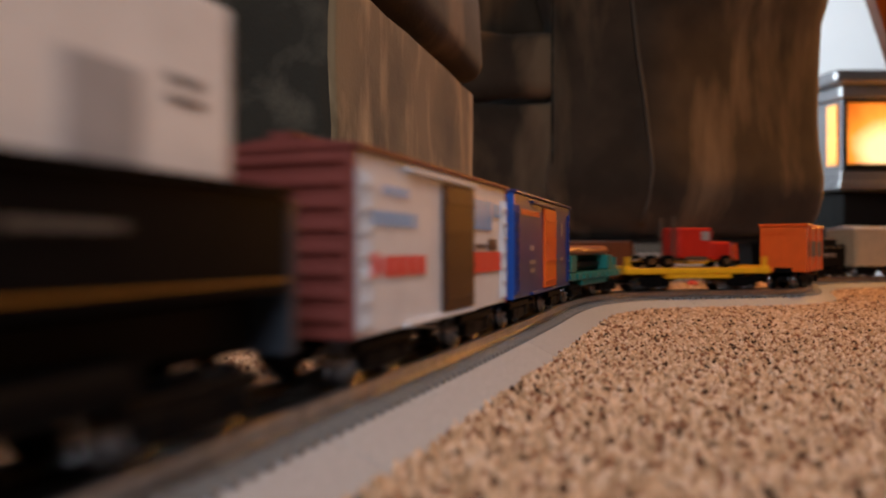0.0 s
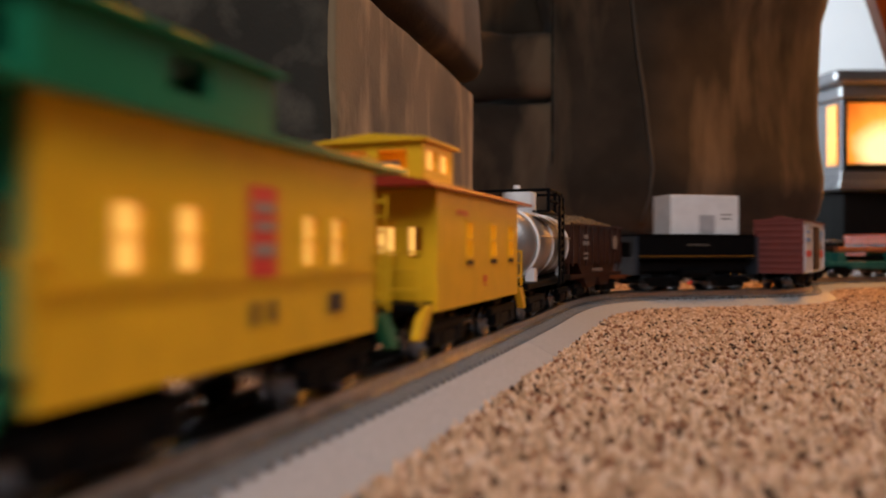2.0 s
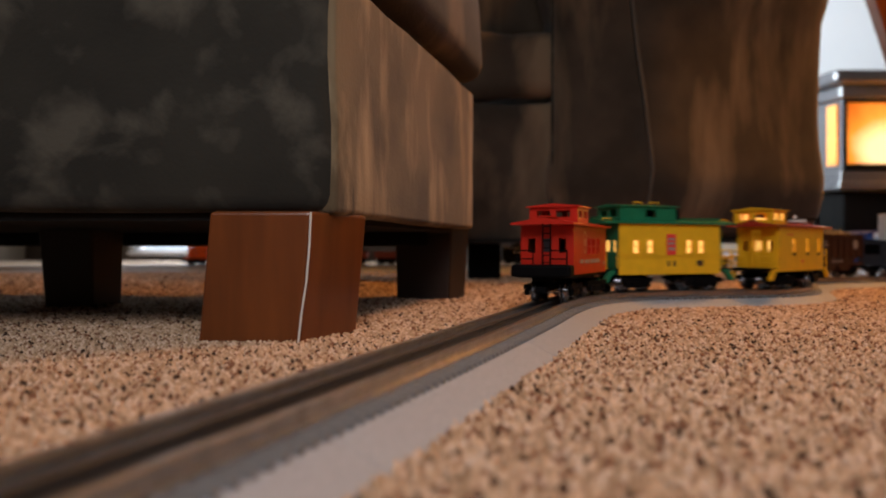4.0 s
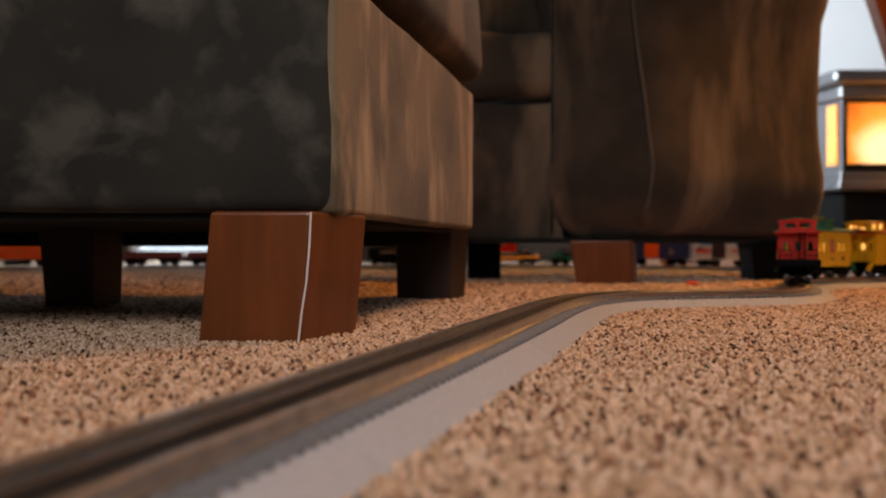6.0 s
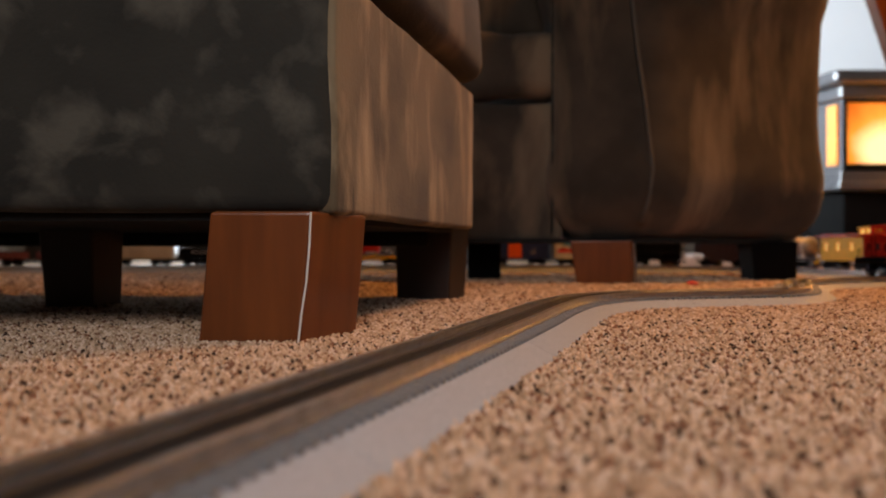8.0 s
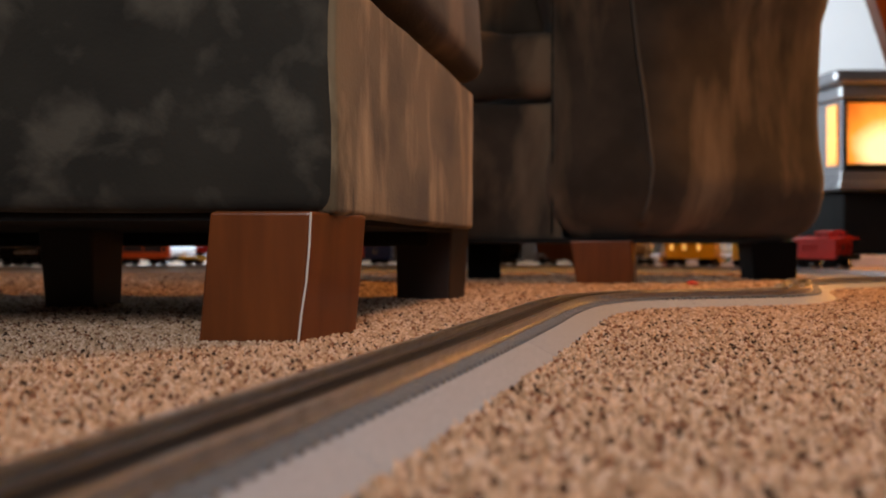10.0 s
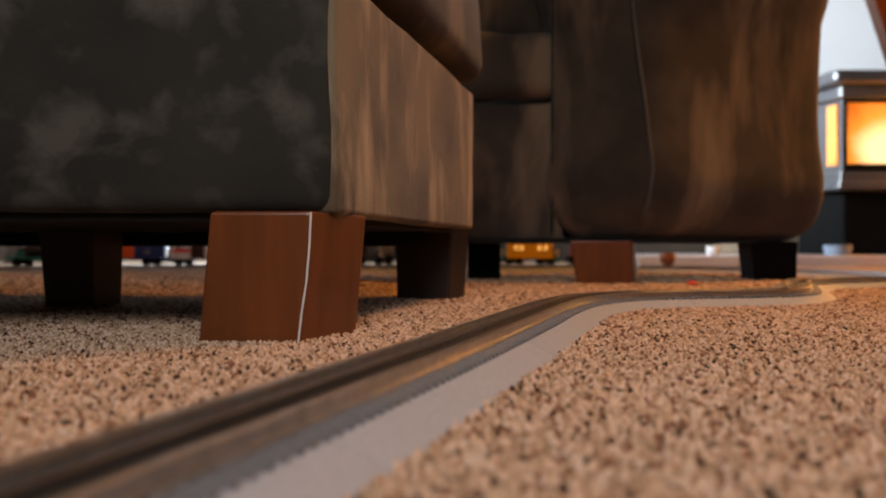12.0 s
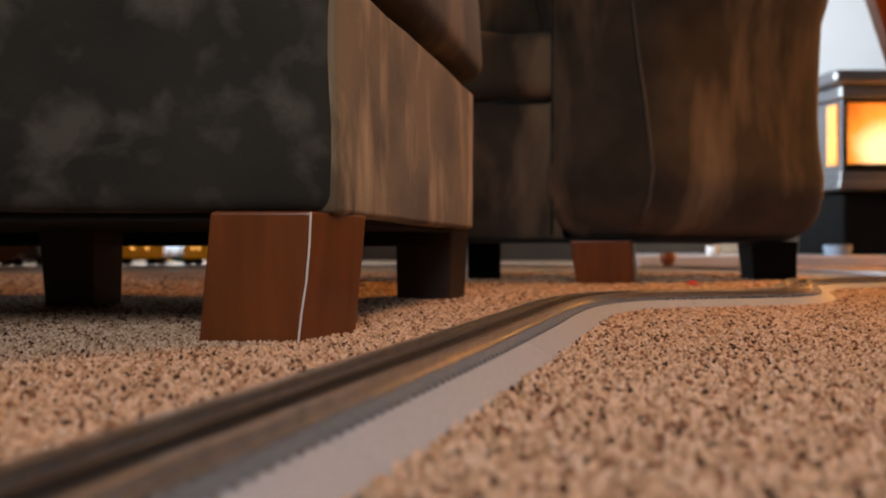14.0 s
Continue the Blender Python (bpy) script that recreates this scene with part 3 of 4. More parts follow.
# ---- the train ----
def lettering(name, parent, rects, y, material, label):
    """Plain print on the side at y; rects of x0, x1, z0, z1."""
    bm = B()
    if "boxcar" in parent.name:
        rects = [(a * 0.89, b * 0.89, c, d) for a, b, c, d in rects]
    for x0, x1, z0, z1 in rects:
        bx(bm, x0, x1, min(y, y * 1.006), max(y, y * 1.006), z0, z1)
    return part(name, bm, material, parent, label)


def word(x0, x1, z0, z1, n, gap=0.42):
    """A word that cannot be read: n small bars."""
    w = (x1 - x0) / n
    return [(x0 + i * w, x0 + (i + 1 - gap) * w, z0, z1) for i in range(n)]


WHEELS = {}
AXLE = 0.0180


def truck(car, x):
    t = new("truck")
    t.parent = car
    t.location = (x, 0, 0)
    bm = B()
    for sy in (-1, 1):
        y = sy * 0.0235
        bx(bm, -0.029, 0.029, y - 0.002, y + 0.002, 0.0135, 0.0185, 0.001)
        bx(bm, -0.011, 0.011, y - 0.0025, y + 0.0025, 0.0060, 0.0140, 0.001)
        for k in (-0.006, 0.0, 0.006):
            cyl(bm, (k, y, 0.0105), (0, 0, 1), 0.0022, 0.0085, 10)
        for ax in (-AXLE, AXLE):
            bx(bm, ax - 0.0052, ax + 0.0052, y - 0.003, y + 0.003, 0.0065, 0.0150, 0.0012)
    bx(bm, -0.008, 0.008, -0.021, 0.021, 0.013, 0.0215, 0.001)
    part("truck_frame", bm, M_BLACK, t)
    for ax in (-AXLE, AXLE):
        for sy in (-1, 1):
            if sy not in WHEELS:
                bm = cyl(B(), (0, sy * 0.0160, 0), (0, 1, 0), 0.0108, 0.0050, 28)
                cyl(bm, (0, sy * 0.0128, 0), (0, 1, 0), 0.0124, 0.0014, 28)
                cyl(bm, (0, sy * 0.0195, 0), (0, sy, 0), 0.0098, 0.0020, 28, 0.0040)
                b2 = B()
                bmesh.ops.create_uvsphere(b2, u_segments=16, v_segments=10, radius=0.0048)
                for v in b2.verts:
                    v.co.y = v.co.y * 0.7 + sy * 0.0200
                join(bm, b2)
                w = part("wheel", bm, M_WHEEL, t, "blackened steel wheel", True)
                WHEELS[sy] = w.data
            else:
                w = new("wheel", WHEELS[sy])
                w.parent = t
                tagged(w, "blackened steel wheel")
            w.location = (ax, 0, 0.0108)
        part("axle", cyl(B(), (ax, 0, 0.0108), (0, 1, 0), 0.0018, 0.026, 10), M_STEEL, t, "bright steel axle")
    return t


def coupler(car, x, d):
    bm = B()
    bx(bm, min(x, x + d * 0.022), max(x, x + d * 0.022), -0.003, 0.003, 0.0105, 0.0145, 0.001)
    bx(bm, x + d * 0.022 - 0.006, x + d * 0.022 + 0.006, -0.006, 0.006, 0.0095, 0.0165, 0.002)
    part("coupler", bm, M_BLACK, car)


def running_gear(car, length, frame_z=0.0235, frame=True, spread=None):
    a = spread or length / 2 - 0.042
    trucks = [truck(car, a), truck(car, -a)]
    for d in (1, -1):
        coupler(car, d * (a + 0.022), d)
    if frame:
        bm = bx(B(), -length / 2 + 0.004, length / 2 - 0.004, -0.012, 0.012, frame_z - 0.002, frame_z + 0.006, 0.001)
        part("underframe", bm, M_BLACK, car)
    return a, trucks


CARS = []


def add_car(name, label, length, spread=None, frame=True):
    car = thing(name, label, "toy train car", "train cars")
    a, trucks = running_gear(car, length, frame=frame, spread=spread)
    CARS.append((car, trucks, a))
    return car


def pierced(bm, axis, a0, a1, z0, z1, b0, b1, holes):
    """A plate of one connected mesh with openings (a0, a1, z0, z1); axis 0 runs along x, 1 along y; b0 to b1 is its thickness."""
    us = sorted({a0, a1, *[v for h in holes for v in h[:2]]})
    vs = sorted({z0, z1, *[v for h in holes for v in h[2:]]})

    def put(u, z, b):
        return bm.verts.new((u, b, z) if axis == 0 else (b, u, z))

    grid = {(i, j, k): put(u, z, b) for i, u in enumerate(us) for j, z in enumerate(vs) for k, b in enumerate((b0, b1))}

    def solid(i, j):
        if not (0 <= i < len(us) - 1 and 0 <= j < len(vs) - 1):
            return False
        mu, mz = (us[i] + us[i + 1]) / 2, (vs[j] + vs[j + 1]) / 2
        return not any(h[0] < mu < h[1] and h[2] < mz < h[3] for h in holes)

    fs = []
    for i in range(len(us) - 1):
        for j in range(len(vs) - 1):
            if solid(i, j):
                fs += [bm.faces.new([grid[a, b, k] for a, b in ((i, j), (i + 1, j), (i + 1, j + 1), (i, j + 1))]) for k in (0, 1)]
                for (p, q), (di, dj) in ((((i, j), (i + 1, j)), (0, -1)), (((i, j + 1), (i + 1, j + 1)), (0, 1)), (((i, j), (i, j + 1)), (-1, 0)), (((i + 1, j), (i + 1, j + 1)), (1, 0))):
                    if not solid(i + di, j + dj):
                        fs.append(bm.faces.new((grid[(*p, 0)], grid[(*q, 0)], grid[(*q, 1)], grid[(*p, 1)])))
    for v in [v for v in grid.values() if not v.link_faces]:
        bm.verts.remove(v)
    bmesh.ops.recalc_face_normals(bm, faces=fs)
    return bm


def caboose(label, side, end, roof, cup, length=0.178, lit=False, style="red"):
    car = add_car("caboose", label, length - 0.002)
    L = length / 2
    W = 0.0285
    z0, z1 = {"red": (0.0285, 0.0800), "green": (0.0225, 0.0870), "yellow": (0.0245, 0.0850)}[style]
    # open window holes are cut as a row of posts between sill and header
    cab0, cab1 = -L + 0.019, L - 0.019
    wins = {"red": [-0.009, 0.009, 0.031], "green": [-0.0525, -0.0315, 0.028, 0.047], "yellow": [-0.028, 0.018, 0.058]}[style]
    ww, wz0, wz1 = (0.0045, 0.050, 0.066) if style != "yellow" else (0.0048, 0.051, 0.070)
    for sy in (-1, 1):
        ya, yb = sorted((sy * W, sy * (W - 0.0022)))
        bm = pierced(B(), 0, cab0, cab1, z0, z1, ya, yb, [(w - ww, w + ww, wz0, wz1) for w in wins])
        part("side_wall", bm, side, car)
        for w in wins:
            bm = B()
            for a, b, c, d in ((w - ww - 0.001, w + ww + 0.001, wz0 - 0.0018, wz0), (w - ww - 0.001, w + ww + 0.001, wz1, wz1 + 0.0014), (w - ww - 0.001, w - ww, wz0, wz1), (w + ww, w + ww + 0.001, wz0, wz1), (w - ww, w + ww, (wz0 + wz1) / 2 - 0.0005, (wz0 + wz1) / 2 + 0.0005)):
                bx(bm, a, b, min(sy * (W - 0.001), sy * (W + 0.0008)), max(sy * (W - 0.001), sy * (W + 0.0008)), c, d)
            part("window_frame", bm, side, car)
            y = sy * (W - 0.0030)
            part("window_pane", bx(B(), w - ww, w + ww, y - 0.0004, y + 0.0004, wz0, wz1), M_LIT if lit else side, car, "lit amber pane" if lit else "")
    front = cab1 + 0.006 if style == "red" else L + 0.001
    for d, x in ((1, cab1), (-1, cab0)):
        xa, xb = sorted((x, x - d * 0.0022))
        yd = 0.0065
        bm = pierced(B(), 1, -W + 0.0023, W - 0.0023, z0, z1, xa, xb, [(-yd, yd, z0 + 0.003, 0.070), (-0.0205, -0.0125, 0.051, 0.066), (0.0125, 0.0205, 0.051, 0.066)])
        part("end_wall", bm, end, car)
        part("end_door", bx(B(), x - d * 0.0030 - 0.0006, x - d * 0.0030 + 0.0006, -yd, yd, z0, 0.070), end, car)
        part("door_window", bx(B(), x - d * 0.0020 - 0.0004, x - d * 0.0020 + 0.0004, -yd * 0.6, yd * 0.6, 0.052, 0.066), M_LIT if lit else M_PRINT_DARK, car)
        if style == "red" and d > 0:
            continue
        # platform railing, ladder and steps
        px = d * (L - 0.001)
        bm = B()
        for y in (-W + 0.002, -0.009, 0.009, W - 0.002):
            cyl(bm, (px, y, 0.0415), (0, 0, 1), 0.0008, 0.025, 6)
        for y0, y1 in ((-W + 0.002, -0.009), (0.009, W - 0.002)):
            for z in (0.036, 0.045, 0.0535):
                cyl(bm, (px, (y0 + y1) / 2, z), (0, 1, 0), 0.0007, y1 - y0, 6)
        part("railing", bm, M_BLACK if style == "red" else side, car)
        bm = B()
        for y in (0.0125, 0.0205):
            cyl(bm, (px + d * 0.0004, y - 0.022, 0.055), (0, 0, 1), 0.0008, 0.052, 6)
        for z in np.linspace(0.034, 0.078, 7):
            cyl(bm, (px + d * 0.0004, -0.0055, float(z)), (0, 1, 0), 0.0006, 0.008, 6)
        part("ladder", bm, M_BLACK if style == "red" else end, car)
        for sy in ((-1, 1) if style != "red" else ()):
            bm = B()
            y0, y1 = sy * (W - 0.002) - 0.0022, sy * (W - 0.002) + 0.0022
            flank = [(L - 0.014, 0.0284), (L - 0.006, 0.0284), (L - 0.001, 0.0225), (L, 0.0225), (L + 0.004, 0.0150), (L + 0.004, 0.0130), (L - 0.002, 0.0130)]
            va = [bm.verts.new((d * x, y0, z)) for x, z in flank]
            vb = [bm.verts.new((d * x, y1, z)) for x, z in flank]
            for i in range(7):
                bm.faces.new((va[i], va[(i + 1) % 7], vb[(i + 1) % 7], vb[i]))
            bm.faces.new(va), bm.faces.new(vb)
            bmesh.ops.recalc_face_normals(bm, faces=bm.faces[:])
            part("steps", bm, M_BLACK if style == "red" else end, car)
    part("floor_plate", bx(B(), -L - 0.001, front, -W + 0.0025, W - 0.0025, 0.0255, 0.0295, 0.0008), M_BLACK, car)
    if style == "red":
        for d in (-1,):
            part("end_sill", bx(B(), d * (L - 0.004) - 0.009, d * (L - 0.004) + 0.009, -W - 0.003, W + 0.003, 0.0262, 0.0392, 0.003, 3), M_BLACK, car, "heavy black end sill")
    if style == "green":
        for x, y in ((-L + 0.006, -0.020), (L - 0.006, -0.020), (-0.042, -0.017), (-0.018, -0.017)):
            zr = 0.1118 if abs(x) < 0.05 else 0.0905
            bm = cyl(B(), (x, y, zr + 0.003), (1, 0, 0), 0.0007, 0.013, 6)
            for e in (-0.006, 0.006):
                cyl(bm, (x + e, y, zr + 0.001), (0, 0, 1), 0.0007, 0.005, 6)
            part("grab_rail", bm, M_YELLOW_B, car, "yellow grab rail")
        for d in (1, -1):
            bm = cyl(B(), (d * (cab1 + 0.004), -W - 0.001, 0.043), (0, 0, 1), 0.0007, 0.022, 6)
            cyl(bm, (d * (cab1 + 0.001), -W - 0.001, 0.054), (1, 0, 0), 0.0007, 0.006, 6)
            part("grab_rail", bm, M_YELLOW_B, car, "yellow grab rail")
    # roof with a shallow gable, then the cupola
    eave = -0.001 if style == "red" else 0.003
    bm = section(B(), [(-W - 0.005, z1), (W + 0.005, z1), (W + 0.005, z1 + 0.0018), (0, z1 + 0.0075), (-W - 0.005, z1 + 0.0018)], -L - eave, front + eave)
    part("roof", bm, roof, car)
    part("roof_walk", bx(B(), -L - eave + 0.002, front + eave - 0.002, -0.005, 0.005, z1 + 0.0078, z1 + 0.0092), roof, car)
    cx = {"red": -0.026, "green": -0.033, "yellow": -0.070}[style]
    ch = z1 + (0.0215 if style == "red" else 0.0235)
    cw, cl = W - 0.002, {"red": 0.022, "green": 0.042, "yellow": 0.021}[style]
    for sy in (-1, 1):
        ya, yb = sorted((sy * cw, sy * (cw - 0.002)))
        holes = [(cx - cl + 0.006, cx - 0.004, z1 + 0.0085, ch - 0.0055), (cx + 0.004, cx + cl - 0.006, z1 + 0.0085, ch - 0.0055)]
        if style == "green":
            holes = [(cx - 0.004, cx + 0.012, z1 + 0.0085, ch - 0.0055)]
        part("cupola_side", pierced(B(), 0, cx - cl, cx + cl, z1, ch - 0.002, ya, yb, holes), cup, car)
    for x in (cx - cl, cx + cl - 0.002):
        holes = [(-cw + 0.0081, -0.003, z1 + 0.009, ch - 0.0055), (0.003, cw - 0.0081, z1 + 0.009, ch - 0.0055)]
        part("cupola_end", pierced(B(), 1, -cw + 0.0021, cw - 0.0021, z1, ch - 0.002, x, x + 0.002, holes), cup, car)
    if style == "yellow":
        for sy in (-1, 1):
            for x in (cx - 0.010, cx + 0.010):
                part("cupola_pane", bx(B(), x - 0.006, x + 0.006, sy * (cw - 0.0026) - 0.0004, sy * (cw - 0.0026) + 0.0004, z1 + 0.0085, ch - 0.0055), M_LIT, car, "lit amber pane")
    if style == "yellow":
        part("cupola_lamp", bx(B(), cx - cl + 0.006, cx + cl - 0.006, -0.006, 0.006, z1 + 0.0095, z1 + 0.012), M_LIT, car)
    bm = section(B(), [(-cw - 0.003, ch - 0.002), (cw + 0.003, ch - 0.002), (cw + 0.003, ch - 0.0008), (0, ch + 0.0022), (-cw - 0.003, ch - 0.0008)], cx - cl - 0.003, cx + cl + 0.003)
    part("cupola_roof", bm, roof if style != "yellow" else cup, car)
    part("chimney", cyl(B(), (cx + cl + 0.018, -0.006, z1 + 0.012), (0, 0, 1), 0.0025, 0.016, 12), M_BLACK, car)
    yS = -W - 0.0006
    if style == "red":
        bm = B()
        ring = [(0.0075 * math.cos(a), 0.0125 * math.sin(a)) for a in np.arange(28) * 2 * math.pi / 28]
        outer = [bm.verts.new((-0.027 + x, yS, 0.062 + z)) for x, z in ring]
        inner = [bm.verts.new((-0.027 + x * 0.72, yS, 0.062 + z * 0.80)) for x, z in ring]
        for i in range(28):
            bm.faces.new((outer[i], outer[(i + 1) % 28], inner[(i + 1) % 28], inner[i]))
        bm.faces.new([bm.verts.new((-0.027 + x, yS, 0.062 + z)) for x, z in ((-0.0035, -0.004), (0.0035, -0.004), (0.0035, 0.004), (-0.0035, 0.004))])
        bmesh.ops.solidify(bm, geom=bm.faces[:], thickness=0.0003)
        part("emblem", bm, plastic("faded_emblem_print", (0.60, 0.22, 0.17)), car, "round pale emblem")
        lettering("lettering", car, word(-0.046, -0.032, 0.0400, 0.0440, 3) + word(-0.027, -0.010, 0.0400, 0.0440, 4) + word(-0.005, 0.038, 0.0400, 0.0440, 7), yS, M_PRINT_WHITE, "white lettering bars")
        lettering("number_bars", car, [(0.056, 0.062, 0.037, 0.041)], yS, M_PRINT_WHITE, "small white bars")
    if style == "green":
        part("emblem", bx(B(), -0.0070, 0.0070, yS - 0.0003, yS + 0.0003, 0.047, 0.074), M_PRINT_RED, car, "red herald panel")
        lettering("emblem_bars", car, [(-0.005, 0.005, 0.066, 0.069), (-0.005, 0.005, 0.0605, 0.0635), (-0.005, 0.005, 0.053, 0.057)], yS - 0.0004, M_PRINT_WHITE, "white bars")
        lettering("belt_rail", car, [(cab0, cab1, 0.0465, 0.0480), (cab0, cab1, 0.0440, 0.0448)], yS, M_YELLOW_B, "raised yellow belt rail")
        lettering("number_bars", car, word(-0.006, 0.012, 0.033, 0.040, 2, 0.6), yS, M_PRINT_DARK, "dark bars")
        part("vent_panel", bx(B(), 0.040, 0.049, yS - 0.0004, yS + 0.0004, 0.033, 0.040), M_PRINT_DARK, car, "dark vent panel")
    if style == "yellow":
        for k, w in enumerate(wins):
            lettering("window_sill", car, [(w - 0.006, w + 0.006, 0.0465, 0.0490)], yS, M_BROWN, "brown sill")
        lettering("lettering", car, [(-0.004, 0.004, 0.034, 0.0345), (-0.003, 0.003, 0.036, 0.040)], yS, M_PRINT_RED, "small red bars")
        lettering("number_bars", car, word(-0.05, -0.03, 0.073, 0.076, 5), yS, M_PRINT_RED, "red bars")
    return car


def boxcar(label, side, end, door, roof, length=0.205, deco=None):
    car = add_car("boxcar", label, length)
    L, W, z0, z1 = length / 2, 0.0310, 0.0215, 0.0930
    part("body", bx(B(), -L + 0.002, L - 0.002, -W, W, z0, z1, 0.0008), side, car)
    for d in (1, -1):
        bm = B()
        xa, xb = sorted((d * (L - 0.002), d * L))
        bx(bm, xa, xb, -W - 0.0004, W + 0.0004, z0, z1 + 0.001)
        for k in range(8):
            z = z0 + 0.006 + k * 0.0085
            part("end_rib", bx(B(), min(d * L, d * (L + 0.0016)), max(d * L, d * (L + 0.0016)), -W + 0.003, W - 0.003, z, z + 0.0042, 0.0008), end, car)
        part("end_panel", bm, end, car, "ribbed end panel")
        for sy in (-1, 1):
            bm = B()
            for k in range(7):
                z = z0 + 0.004 + k * 0.009
                bx(bm, d * (L - 0.012), d * (L - 0.003), sy * (W + 0.0012) - 0.0004, sy * (W + 0.0012) + 0.0004, z, z + 0.0009) if d > 0 else bx(bm, d * (L - 0.003), d * (L - 0.012), sy * (W + 0.0012) - 0.0004, sy * (W + 0.0012) + 0.0004, z, z + 0.0009)
            for x in (d * (L - 0.0115), d * (L - 0.0035)):
                bx(bm, x - 0.0005, x + 0.0005, sy * (W + 0.0006) - 0.0007, sy * (W + 0.0006) + 0.0007, z0 + 0.003, z1 - 0.008)
            part("ladder", bm, side, car)
    bm = section(B(), [(-W - 0.002, z1), (W + 0.002, z1), (W + 0.002, z1 + 0.0015), (0, z1 + 0.0055), (-W - 0.002, z1 + 0.0015)], -L - 0.001, L + 0.001)
    part("roof", bm, roof, car)
    part("roof_walk", bx(B(), -L, L, -0.0055, 0.0055, z1 + 0.0058, z1 + 0.0072), roof, car)
    for sy in (-1, 1):
        bm = B()
        ya, yb = sorted((sy * W, sy * (W + 0.0022)))
        bx(bm, -0.012, 0.033, ya, yb, z0 + 0.003, z1 - 0.006, 0.0006)
        for z in (z0 + 0.008, z0 + 0.024, z0 + 0.040, z0 + 0.056):
            bx(bm, -0.0105, 0.0315, sy * (W + 0.0024) - 0.0006, sy * (W + 0.0024) + 0.0006, z, z + 0.0016)
        part("sliding_door", bm, door, car)
        for z in (z0 + 0.0005, z1 - 0.0045):
            part("door_rail", bx(B(), -0.056, 0.036, min(ya, yb) - 0.0004, max(ya, yb) + 0.0004, z, z + 0.0018), side, car)
    if deco:
        deco(car, -W - 0.0006)
        deco(car, W + 0.0006)
    return car


def silver_deco(car, y):
    lettering("lettering", car, word(-0.088, -0.058, 0.077, 0.081, 6) + word(-0.098, -0.046, 0.0645, 0.0705, 5) , y, M_PRINT_BLUE, "light blue lettering bars")
    lettering("wordmark", car, [(-0.100, -0.094, 0.044, 0.054), (-0.092, -0.089, 0.046, 0.052)] + word(-0.086, -0.036, 0.044, 0.0525, 4, 0.15), y, M_PRINT_RED, "red wordmark bars")
    lettering("emblem", car, [(0.041, 0.078, 0.066, 0.083), (0.082, 0.098, 0.074, 0.082)], y, M_PRINT_BLUE, "light blue emblem block")
    lettering("wordmark", car, [(0.040, 0.100, 0.042, 0.0535)], y, M_PRINT_RED, "red band")
    lettering("lettering", car, [(0.070, 0.090, 0.0545, 0.0610), (0.045, 0.066, 0.0555, 0.058)], y, M_PRINT_DARK, "dark bars")


def blue_deco(car, y):
    lettering("lettering", car, word(-0.095, -0.030, 0.079, 0.083, 14), y, M_ORANGE, "orange lettering bars")
    lettering("number_bars", car, word(-0.066, -0.050, 0.054, 0.058, 3) + [(-0.068, -0.046, 0.044, 0.047), (-0.066, -0.050, 0.038, 0.041), (0.070, 0.076, 0.066, 0.078), (0.066, 0.082, 0.045, 0.048)], y, M_PRINT_WHITE, "white bars")


